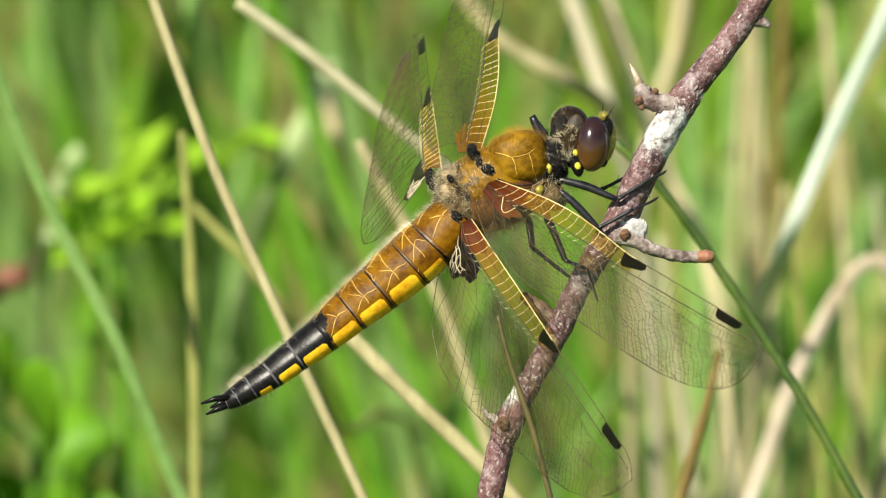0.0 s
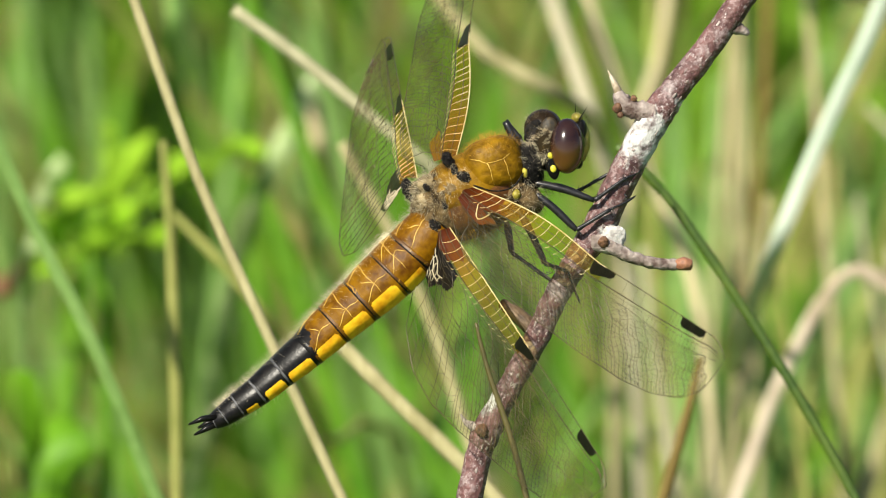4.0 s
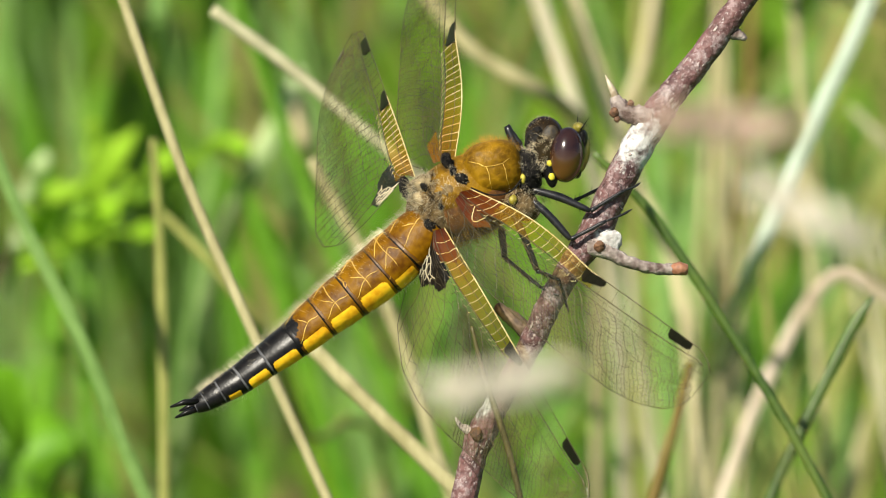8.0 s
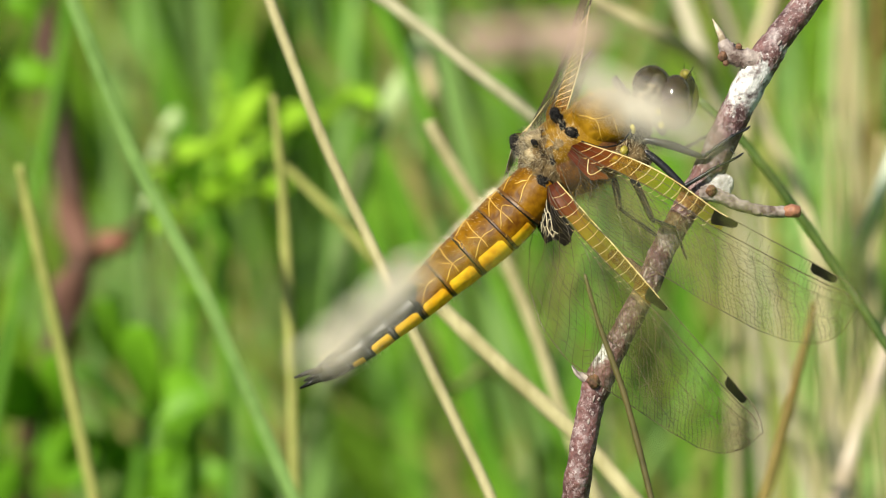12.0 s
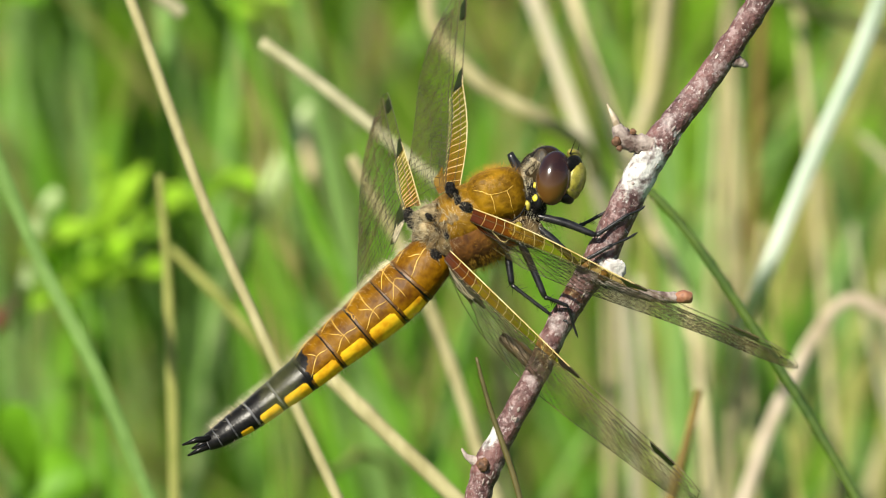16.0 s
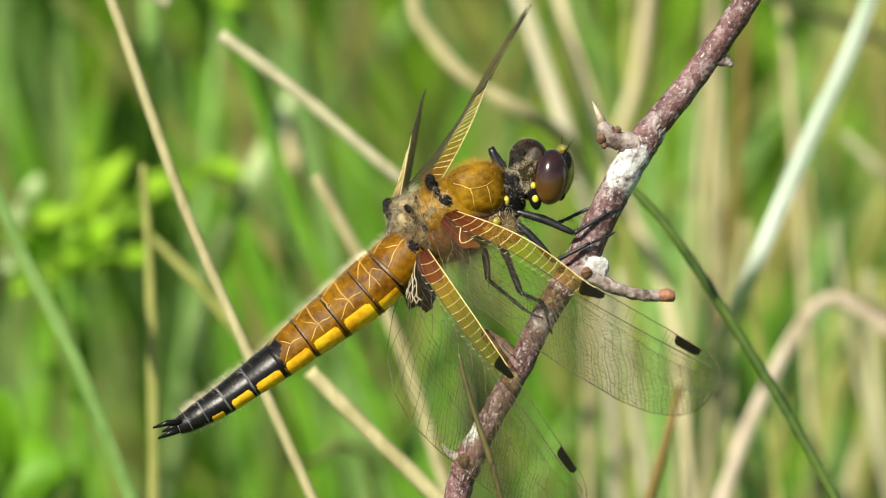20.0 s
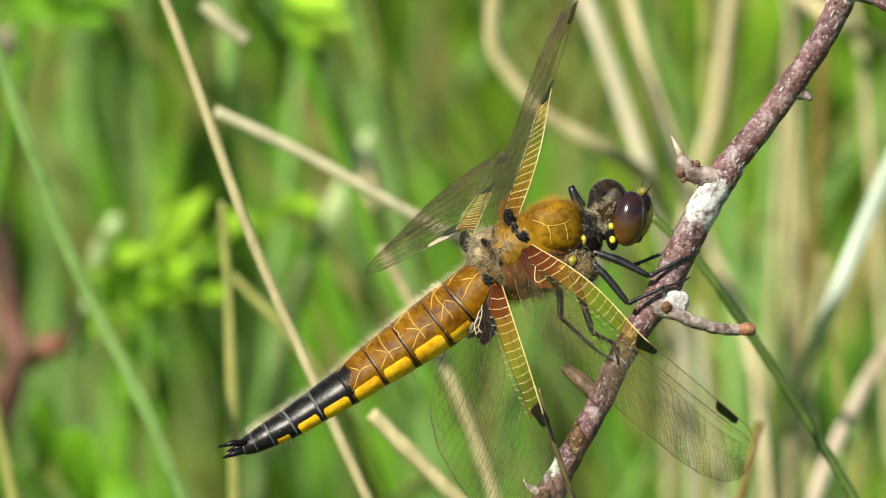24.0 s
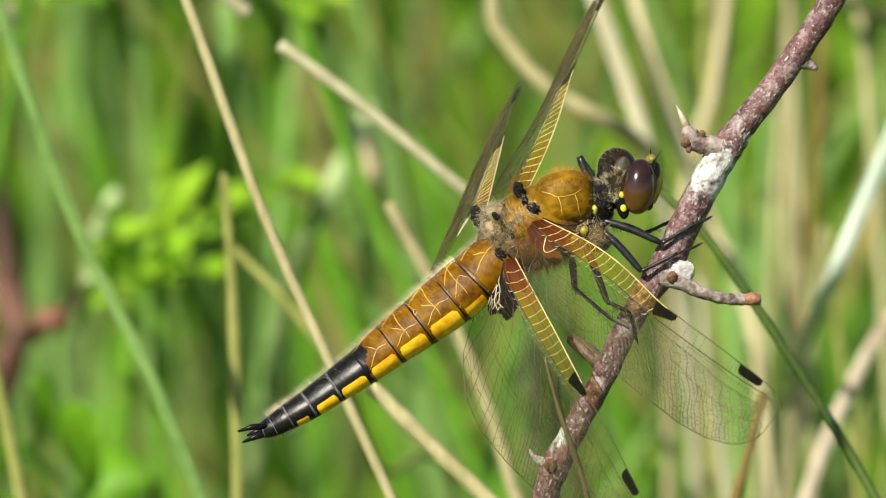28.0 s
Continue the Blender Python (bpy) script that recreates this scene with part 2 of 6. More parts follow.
def eye_material():
    """Compound eye: dark red above, passing to olive brown below."""
    m = material("compound_eye", (0.014, 0.0055, 0.0048), (0.026, 0.011, 0.009), 300, 0.16, 0.0, spread=0.01, shine=0.6)
    n, k = m.node_tree.nodes, m.node_tree.links
    p = n["Principled BSDF"]
    src = p.inputs["Base Color"].links[0].from_socket
    tc, sp = n.new("ShaderNodeTexCoord"), n.new("ShaderNodeSeparateXYZ")
    k.new(tc.outputs["Generated"], sp.inputs[0])
    mr = n.new("ShaderNodeMapRange")
    mr.inputs[1].default_value, mr.inputs[2].default_value = 0.62, 0.08
    k.new(sp.outputs["Z"], mr.inputs[0])
    mx = n.new("ShaderNodeMix")
    mx.data_type = 'RGBA'
    k.new(mr.outputs[0], mx.inputs[0]), k.new(src, mx.inputs[6])
    mx.inputs[7].default_value = hexc(0.110, 0.050, 0.010)
    k.new(mx.outputs[2], p.inputs["Base Color"])
    return m


EYE = eye_material()
EYE_FAR = material("dark_brown_eye", (0.006, 0.004, 0.003), (0.030, 0.019, 0.008), 300, 0.2, 0.0, spread=0.01, shine=0.2)
HAIR_PALE = material("pale_hair", (0.50, 0.42, 0.26), (0.80, 0.73, 0.55), 100, 0.6, 0.0, leaf=0.4, spread=0.3)
HAIR_GOLD = material("golden_hair", (0.34, 0.17, 0.012), (0.62, 0.38, 0.06), 100, 0.6, 0.0, leaf=0.45, spread=0.25)
HAIR_TAN = material("tan_hair", (0.13, 0.066, 0.004), (0.34, 0.20, 0.016), 100, 0.6, 0.0, leaf=0.4, spread=0.25)
HAIR_DARK = material("black_bristle", (0.008, 0.007, 0.006), (0.02, 0.018, 0.015), 100, 0.5, 0.0)


def bark_material():
    """Purple-brown twig bark with silvery flakes and white lichen."""
    m = material("thorn_bark", (0.046, 0.017, 0.017), (0.160, 0.070, 0.064), 420, 0.6, 0.9, 4.0, spread=0.04, depth=0.0003)
    n, k = m.node_tree.nodes, m.node_tree.links
    p = n["Principled BSDF"]
    tc = n.new("ShaderNodeTexCoord")
    src = p.inputs["Base Color"].links[0].from_socket
    for scale, lo, hi, colour in ((1500.0, 0.53, 0.64, (0.27, 0.18, 0.175)), (620.0, 0.55, 0.68, (0.30, 0.23, 0.225)), (300.0, 0.58, 0.74, (0.34, 0.29, 0.28)), (2400.0, 0.57, 0.67, (0.40, 0.33, 0.32))):
        ns = n.new("ShaderNodeTexNoise")
        ns.inputs["Scale"].default_value, ns.inputs["Detail"].default_value, ns.inputs["Roughness"].default_value = scale, 5.0, 0.7
        k.new(tc.outputs["Object"], ns.inputs["Vector"])
        mr = n.new("ShaderNodeMapRange")
        mr.inputs[1].default_value, mr.inputs[2].default_value = lo, hi
        k.new(ns.outputs["Fac"], mr.inputs[0])
        mx = n.new("ShaderNodeMix")
        mx.data_type = 'RGBA'
        k.new(mr.outputs[0], mx.inputs[0]), k.new(src, mx.inputs[6])
        mx.inputs[7].default_value = hexc(*colour)
        src = mx.outputs[2]
    for spot, size in ((V(20.0, 10.2, -0.6), 0.0027), (V(16.7, 1.6, -0.8), 0.0014), (V(6.0, -12.9, -0.8), 0.0014), (V(22.1, 13.8, 0), 0.0013), (V(31.8, 29.6, 0), 0.0020)):
        dist = n.new("ShaderNodeVectorMath")
        dist.operation = 'DISTANCE'
        dist.inputs[1].default_value = spot
        k.new(tc.outputs["Object"], dist.inputs[0])
        ns = n.new("ShaderNodeTexNoise")
        ns.inputs["Scale"].default_value, ns.inputs["Detail"].default_value, ns.inputs["Roughness"].default_value = 650.0, 5.0, 0.65
        k.new(tc.outputs["Object"], ns.inputs["Vector"])
        gap = n.new("ShaderNodeMath")
        gap.operation = 'MULTIPLY_ADD'
        gap.inputs[1].default_value = size * 2.6
        k.new(ns.outputs["Fac"], gap.inputs[0]), k.new(dist.outputs["Value"], gap.inputs[2])
        mr = n.new("ShaderNodeMapRange")
        mr.inputs[1].default_value, mr.inputs[2].default_value = size * 2.25, size * 1.95
        k.new(gap.outputs[0], mr.inputs[0])
        mx = n.new("ShaderNodeMix")
        mx.data_type = 'RGBA'
        k.new(mr.outputs[0], mx.inputs[0]), k.new(src, mx.inputs[6])
        pit = n.new("ShaderNodeTexNoise")
        pit.inputs["Scale"].default_value, pit.inputs["Detail"].default_value = 900.0, 4.0
        k.new(tc.outputs["Object"], pit.inputs["Vector"])
        crust = n.new("ShaderNodeValToRGB")
        crust.color_ramp.elements[0].position, crust.color_ramp.elements[1].position = 0.34, 0.50
        crust.color_ramp.elements[0].color, crust.color_ramp.elements[1].color = hexc(0.11, 0.085, 0.08), hexc(0.55, 0.54, 0.51)
        k.new(pit.outputs["Fac"], crust.inputs[0]), k.new(crust.outputs[0], mx.inputs[7])
        src = mx.outputs[2]
    k.new(src, p.inputs["Base Color"])
    return m


BARK = bark_material()
LICHEN = material("white_lichen", (0.26, 0.23, 0.22), (0.74, 0.72, 0.69), 600, 0.8, 0.9, 3.0, spread=0.03, depth=0.0003)
BUD_RED = material("red_brown_bud", (0.035, 0.016, 0.009), (0.20, 0.095, 0.045), 800, 0.7, 0.9, spread=0.05)
CUT_WOOD = material("orange_broken_wood", (0.17, 0.06, 0.03), (0.42, 0.20, 0.11), 500, 0.6, 0.6, spread=0.05)
SPUR_BARK = material("grey_spur_bark", (0.085, 0.05, 0.04), (0.50, 0.43, 0.38), 480, 0.75, 1.0, 3.0, spread=0.05, depth=0.0004)
THORN = material("pale_thorn", (0.22, 0.16, 0.09), (0.52, 0.45, 0.34), 500, 0.55, 0.4, spread=0.04)
SPUR_BROWN = material("brown_spur", (0.05, 0.026, 0.014), (0.20, 0.13, 0.075), 500, 0.65, 0.8, 3.0, spread=0.03, depth=0.0003)
DEAD_LEAF = material("rosy_dead_leaf", (0.09, 0.04, 0.025), (0.20, 0.10, 0.07), 120, 0.7, 0.5, 5.0, leaf=0.2, spread=0.1)
LEAF_PALE = material("pale_shining_leaf", (0.40, 0.56, 0.20), (0.60, 0.72, 0.36), 120, 0.4, 0.2, 5.0, leaf=0.25)


# ---------- mesh tools ----------
class Shape:
    """Collects vertices and faces in metres."""

    def __init__(self):
        self.v, self.f, self.m = [], [], []

    def tube(self, pts, radii, sides=8, caps=True, wobble=0.0, seed=0, mat=0, flat=1.0):
        rnd = random.Random(seed)
        pts = [Vector(p) for p in pts]
        if not hasattr(radii, "__len__"):
            radii = [radii] * len(pts)
        start = len(self.v)
        ref = None
        for i, p in enumerate(pts):
            d = (pts[min(i + 1, len(pts) - 1)] - pts[max(i - 1, 0)]).normalized()
            if ref is None:
                ref = Vector((0, 1, 0)) if abs(d.y) < 0.9 else Vector((1, 0, 0))
            a = (ref - d * ref.dot(d)).normalized()
            ref = a
            b = d.cross(a)
            for j in range(sides):
                q = 2 * math.pi * j / sides
                r = radii[i] * (1 + wobble * (rnd.random() - 0.5) * 2)
                self.v.append(p + a * (math.cos(q) * r * flat) + b * (math.sin(q) * r))
        for i in range(len(pts) - 1):
            for j in range(sides):
                o, k = start + i * sides, (j + 1) % sides
                self.f.append((o + j, o + k, o + sides + k, o + sides + j)), self.m.append(mat)
        if caps:
            self.f.append(tuple(start + j for j in reversed(range(sides)))), self.m.append(mat)
            o = start + (len(pts) - 1) * sides
            self.f.append(tuple(o + j for j in range(sides))), self.m.append(mat)
        return self

    def ball(self, c, axes, rows=10, cols=14, turn=None, mat=0, bump=0.0, seed=0, pick=None, square=1.0):
        """An ellipsoid with half axes, turned by a 3x3 matrix; pick(unit) may choose a material slot; square below 1 makes it boxier."""
        rnd = random.Random(seed)
        turn = turn or Matrix.Identity(3)
        start = len(self.v)
        units = []
        for i in range(rows + 1):
            a = math.pi * i / rows
            for j in range(cols):
                b = 2 * math.pi * j / cols
                q = Vector((math.sin(a) * math.cos(b), math.sin(a) * math.sin(b), math.cos(a)))
                units.append(q)
                if square != 1.0:
                    q = Vector([math.copysign(abs(e) ** square, e) for e in q])
                k = 1 + bump * (rnd.random() - 0.5) * 2
                self.v.append(Vector(c) + turn @ Vector((q.x * axes[0] * k, q.y * axes[1] * k, q.z * axes[2] * k)))
        for i in range(rows):
            for j in range(cols):
                k = (j + 1) % cols
                ids = (i * cols + j, (i + 1) * cols + j, (i + 1) * cols + k, i * cols + k)
                mid = (units[ids[0]] + units[ids[1]] + units[ids[2]] + units[ids[3]]) / 4
                self.f.append(tuple(start + q for q in ids)), self.m.append(pick(mid) if pick else mat)
        return self

    def spike(self, a, b, r, sides=3, mat=0):
        a, b = Vector(a), Vector(b)
        d = (b - a).normalized()
        x = d.orthogonal().normalized()
        y = d.cross(x)
        s = len(self.v)
        for j in range(sides):
            q = 2 * math.pi * j / sides
            self.v.append(a + x * (r * math.cos(q)) + y * (r * math.sin(q)))
        self.v.append(b)
        for j in range(sides):
            self.f.append((s + j, s + (j + 1) % sides, s + sides)), self.m.append(mat)
        return self

    def ribbon(self, pts, widths, fold=0.25, facing=Vector((0, -1, 0)), thick=0.00015, mat=0, twist=0.0):
        """A grass blade: a folded strip with thickness, its broad side towards facing."""
        pts = [Vector(p) for p in pts]
        start = len(self.v)
        n = len(pts)
        for i, p in enumerate(pts):
            d = (pts[min(i + 1, n - 1)] - pts[max(i - 1, 0)]).normalized()
            f = Vector(facing)
            f.rotate(Matrix.Rotation(twist * i / max(n - 1, 1), 3, d))
            s = d.cross(f)
            s = s.normalized() if s.length > 1e-6 else d.orthogonal().normalized()
            up = s.cross(d)
            w = widths[i] / 2
            for off, h in ((-w, fold * w), (0, 0), (w, fold * w)):
                self.v.append(p + s * off + up * h)
            for off, h in ((-w, fold * w), (0, 0), (w, fold * w)):
                self.v.append(p + s * off * 0.98 + up * (h - thick))
        for i in range(n - 1):
            o, q = start + i * 6, start + (i + 1) * 6
            for a, b in ((0, 1), (1, 2), (5, 4), (4, 3), (3, 0), (2, 5)):
                self.f.append((o + a, o + b, q + b, q + a)), self.m.append(mat)
        return self

    def mesh(self, name, mats, smooth=True):
        me = bpy.data.meshes.new(name)
        me.from_pydata([tuple(p) for p in self.v], [], self.f)
        for q in mats:
            me.materials.append(q)
        me.polygons.foreach_set("material_index", self.m)
        me.polygons.foreach_set("use_smooth", [smooth] * len(self.f))
        me.update()
        return me


def part(name, shape, mats, parent=None, label="", smooth=True):
    """Links a shape as one mesh object under a thing or a part."""
    ob = new(name, shape.mesh(name, mats if isinstance(mats, (list, tuple)) else [mats], smooth))
    if parent is not None:
        ob.parent = parent
    if label:
        ob["label"] = label
    return ob


def curve(pts, steps=6):
    """A smooth line through points (Catmull-Rom)."""
    pts = [Vector(p) for p in pts]
    out = []
    for i in range(len(pts) - 1):
        a, b = pts[max(i - 1, 0)], pts[i]
        c, d = pts[i + 1], pts[min(i + 2, len(pts) - 1)]
        for s in range(steps):
            t = s / steps
            out.append(0.5 * ((2 * b) + (c - a) * t + (2 * a - 5 * b + 4 * c - d) * t * t + (3 * b - a - 3 * c + d) * t ** 3))
    out.append(pts[-1])
    return out


def lerp(x, table):
    """Piecewise linear value from pairs (x, y)."""
    if x <= table[0][0]:
        return table[0][1]
    for (a, b), (c, d) in zip(table, table[1:]):
        if x <= c:
            return b + (d - b) * (x - a) / (c - a)
    return table[-1][1]


def to_ground(pts):
    """Leads the last stretch of a stem on in a bend down to the soil."""
    p, d = pts[-1], (pts[-1] - pts[-2]).normalized()
    h = max(p.z, 0.02)
    foot = Vector((p.x + d.x * h * 0.5, p.y + d.y * h * 0.3, -0.01))
    mid = p + d * h * 0.35
    mid.z = min(mid.z, p.z - 0.2 * h)
    return list(pts) + [mid, foot]


# ---------- ground and grass ----------
AWAY = (VIEW.to_3x3() @ Vector((0, 1, 0))).normalized()


def build_ground():
    bm = bmesh.new()
    bmesh.ops.create_grid(bm, x_segments=90, y_segments=90, size=1.0)
    for q in bm.verts:
        x, y = q.co.x, q.co.y
        q.co.x, q.co.y = 40 * x * abs(x) ** 1.5, 40 * y * abs(y) ** 1.5
        q.co.z = 0.02 * noise.noise(Vector((q.co.x * 4, q.co.y * 4, 0))) - 0.01
    me = bpy.data.meshes.new("ground")
    bm.to_mesh(me), bm.free()
    me.materials.append(SOIL)
    tagged(new("ground", me), "mossy dark green meadow soil under tall grass", "ground", kind="structure")


def grass_field(name, label, mat, count, seed, near, far, side, tall, wide, lean=0.25, shift=0.0, keep=None):
    """Loose upright blades rooted in the soil, in one object."""
    rnd = random.Random(seed)
    sh = Shape()
    for _ in range(count):
        y = near + (far - near) * rnd.random() ** 0.8
        x = shift + rnd.uniform(-1, 1) * side * (0.6 + 0.5 * abs(y))
        if keep and rnd.random() > keep(x / (y + 1.5)):
            continue
        h = rnd.uniform(*tall) * (1.0 if y < 0.8 else 0.8)
        a, k = rnd.uniform(-1, 1) * lean * h, rnd.uniform(-0.2, 0.6) * min(lean, 0.3) * h
        w = rnd.uniform(*wide)
        root, b = Vector((x, y, -0.01)), rnd.uniform(0.2, 1.2)
        pts = [root + Vector((a * (s ** 1.8) * b, k * s * s, h * s * (1 - 0.18 * b * s))) for s in (0, 0.3, 0.55, 0.8, 1.0)]
        q = rnd.uniform(-0.9, 0.9)
        sh.ribbon(pts, [w * 0.8, w, w * 0.9, w * 0.6, w * 0.08], 0.3, Vector((math.sin(q), -math.cos(q), 0.2)), 0.0002, 0, rnd.uniform(-0.8, 0.8))
    ob = part(name, sh, mat)
    tagged(ob, label, "grass", kind="stuff")


def shade_side(a):
    """Share of the shade-coloured grass that stands in a direction: dense on one side of the twig, thin on the side
    coloured bright.
    """
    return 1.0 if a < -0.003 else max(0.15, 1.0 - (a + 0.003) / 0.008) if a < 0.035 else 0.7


def bright_side(a):
    """Share of the sun-coloured grass in a direction."""
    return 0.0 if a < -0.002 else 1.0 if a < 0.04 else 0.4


build_ground()
# bright copies on the right, dark ones on the left: light put into colour
grass_field("sunlit_grass", "bright yellow-green grass, full sun put into its colour", GRASS_SUN_TONE, 4200, 33, 0.48, 1.7, 0.16, (0.10, 0.32), (0.004, 0.009), 0.9, 0.08, bright_side)
grass_field("shaded_grass", "dense dark green grass deep in the meadow, shade-coloured", GRASS_SHADE_TONE, 6000, 3, 0.60, 1.8, 0.34, (0.12, 0.42), (0.002, 0.006), 0.4, 0.0, shade_side)
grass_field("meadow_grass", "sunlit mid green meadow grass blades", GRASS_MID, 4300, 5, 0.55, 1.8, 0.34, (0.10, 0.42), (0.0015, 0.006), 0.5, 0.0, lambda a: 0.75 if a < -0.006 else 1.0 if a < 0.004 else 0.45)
grass_field("dry_grass", "dry tan blades scattered through the meadow", GRASS_DRY, 130, 8, 0.40, 1.5, 0.10, (0.25, 0.5), (0.002, 0.004), 0.3, 0.06)
grass_field("crossing_grass", "thin pale green blades leaning across each other", BLADE_BLUE, 90, 21, 0.29, 0.60, 0.16, (0.36, 0.62), (0.0008, 0.0022), 0.9)
grass_field("crossing_dry_grass", "thin tan blades leaning across each other", STEM_TAN, 70, 22, 0.29, 0.60, 0.15, (0.36, 0.62), (0.0006, 0.0016), 0.8, 0.03)
grass_field("open_meadow_grass", "green grass of the open meadow around", GRASS_MID, 2600, 9, 1.75, 5.0, 0.9, (0.15, 0.5), (0.004, 0.010))


grass_field("low_meadow_grass", "low green grass between the photographer and the twig", GRASS_MID, 5200, 15, -2.6, 0.30, 2.4, (0.07, 0.26), (0.003, 0.007), 0.3)
# the side grass takes the shade-coloured material too
grass_field("side_meadow_grass", "meadow grass spreading to the sides", GRASS_SHADE_TONE, 3600, 16, 0.25, 2.4, 1.5, (0.10, 0.34), (0.003, 0.008), 0.3, 0.0, shade_side)


# ---------- stalks and blades that can be told apart ----------
def stalk(name, pts, width, mat, label, category="grass stalk", flat=0.75, rooted=True, group="", joints=1, taper=0.6):
    """A round hollow stalk along points given from its top down, led on to the soil."""
    line = curve(pts, 6)
    if rooted:
        line = line[:-1] + curve(to_ground(line)[-3:], 5)
    n = len(line)
    rad = [width * MM / 2 * (taper + (1 - taper) * min(1, i / 10)) for i in range(n)]
    sh = Shape().tube(line, rad, 8, True, 0.05, hash_of(name, pts), 0, flat)
    ob = part(name, sh, mat)
    tagged(ob, label, category, group)
    for j in range(joints):
        i = 4 + j * 7
        if i < n - 1:
            d = (line[i + 1] - line[i]).normalized()
            swell = [(-1.6, 0.90), (-0.8, 1.03), (0, 1.09), (0.8, 1.03), (1.6, 0.90)]
            part("joint", Shape().tube([line[i] + d * (o * MM) for o, _ in swell], [rad[i] * k for _, k in swell], 8, False, 0, 0, 0, flat), mat, ob)
    return ob


def blade(name, pts, width, mat, label, rooted=True, twist=0.4, group="", tip=0.1):
    """A flat folded grass blade along points given from its tip down."""
    line = curve(pts, 6)
    if rooted:
        line = line[:-1] + curve(to_ground(line)[-3:], 5)
    n = len(line)
    w = [width * MM * min(1, tip + (1 - tip) * i / 5) for i in range(n)]
    ob = part(name, Shape().ribbon(line, w, 0.3, -AWAY, 0.0002, 0, twist), mat)
    part("midrib", Shape().tube([p - AWAY * 0.0001 for p in line[:-2]], width * MM * 0.045, 5), mat, ob)
    return tagged(ob, label, "grass blade", group)


def hash_of(name, pts):
    return int(1000 * abs(pts[0][0]) * 1000 + len(name)) % 9973


long_straw = stalk("straw", [V(-31.2, 35.3, 70), V(-29.3, 30.6, 70), V(-26.8, 24.1, 70), V(-20.8, 7.4, 70), V(-14.8, -6.2, 70), V(-6.7, -24.0, 70), V(-3.3, -32.3, 70)], 1.0, STRAW, "pale tan dry grass stalk leaning behind the dragonfly", taper=0.9)
grey_straw = stalk("straw", [V(-18.9, 23.5, 120), V(-12.0, 18.4, 120), V(-5.1, 12.7, 120), V(-0.8, 9.1, 121), V(1.7, 6.9, 124), V(3.6, 5.0, 135), V(4.8, 1.2, 230)], 1.25, STRAW_GREY, "greyish dry stalk with a broken blunt end", taper=0.95)
stalk("straw", [V(-27.3, 30.6, 160), V(-25.2, 28.7, 160), V(-23.0, 26.9, 160)], 1.5, STRAW_GREY, "short broken piece of pale straw caught in the grass", taper=0.95, rooted=False)
tan_straw = stalk("straw", [V(-10.2, -8.6, 80), V(-4.9, -13.9, 80), V(3.5, -22.0, 80), V(9.2, -28.8, 80)], 1.55, STRAW, "thick tan dry stalk below the dragonfly's tail", taper=0.95)
tip_straw = stalk("straw", [V(-8.5, 10.7, 150), V(-6.8, 7.4, 150), V(-3.0, 0.6, 150), V(0.9, -8.7, 150), V(3.6, -17.4, 150)], 1.3, STRAW, "thin tan straw with a cut tip", taper=0.9)
stalk("straw", [V(3.2, 48.7, 210), V(1.8, 37.4, 210), V(0.9, 28.3, 210), V(2.7, 24.4, 210), V(6.8, 20.1, 210), V(14.2, 15.9, 215), V(17.8, 12.2, 250), V(19.3, 1.2, 280), V(19.7, -27.1, 290)], 1.55, STRAW, "tan straw bent over in an arc", taper=0.95)
blade("bleached_blade", [V(5.6, 53.2, 250), V(8.2, 38.5, 250), V(11.6, 29.8, 250), V(14.5, 21.7, 250), V(17.1, 13.9, 250), V(19.5, 5.3, 255), V(21.3, -4.6, 262), V(22.6, -26.9, 275)], 1.6, STRAW_WHITE, "broad sun-bleached dead grass blade", tip=0.9)
blade("bleached_blade", [V(18.7, 43.8, 290), V(24.0, 39.9, 290), V(32.8, 34.0, 290), V(39.3, 29.9, 290), V(49.2, 26.9, 330), V(61.8, 22.5, 345)], 1.3, STRAW_PALE, "bleached blade leaning across the stalks", rooted=False, tip=0.6)
blade("tan_blade", [V(46.1, 16.1, 300), V(50.8, 11.3, 300), V(55.9, 6.0, 310), V(63.1, -1.7, 330)], 1.0, STRAW_GREY, "tan blade slanting through the grass", rooted=False, tip=0.6)
stalk("straw", [V(10.8, 53.5, 260), V(13.6, 38.8, 260), V(16.4, 27.4, 260), V(19.2, 18.9, 260), V(23.0, 8.2, 260), V(27.7, -3.4, 260), V(30.0, -26.7, 260)], 1.4, STRAW_PALE, "tan dry stalk among green grass", taper=0.9)
stalk("straw", [V(28.3, 54.7, 300), V(26.4, 38.1, 300), V(24.7, 22.6, 300), V(22.3, 14.3, 300), V(20.5, 1.2, 300), V(19.9, -27.3, 300)], 1.4, STRAW_PALE, "pale tan stalk standing in grass", taper=0.9)
stalk("straw", [V(34.0, 54.1, 320), V(33.4, 32.5, 320), V(32.8, 8.5, 320), V(33.1, -11.9, 320), V(32.2, -27.5, 320)], 1.4, STRAW, "slender tan stalk standing upright", taper=0.9)
stalk("straw", [V(37.2, 54.3, 330), V(36.7, 37.5, 330), V(36.2, 23.0, 330), V(35.3, 8.5, 330), V(33.5, -10.8, 330), V(32.9, -27.7, 330)], 1.2, STRAW_RUST, "thin rust-brown stalk among the grass", taper=0.9)
silver = blade("silvery_blade", [V(52.6, 51.2, 180), V(47.9, 37.3, 180), V(43.2, 24.0, 180), V(38.7, 14.0, 180), V(35.9, 7.3, 180), V(33.0, 0.1, 185), V(31.6, -5.1, 220), V(32.2, -12.6, 330), V(32.6, -29.0, 420)], 1.6, BLADE_WHITE, "broad silvery blade shining in the sun", tip=0.5, twist=0.2)
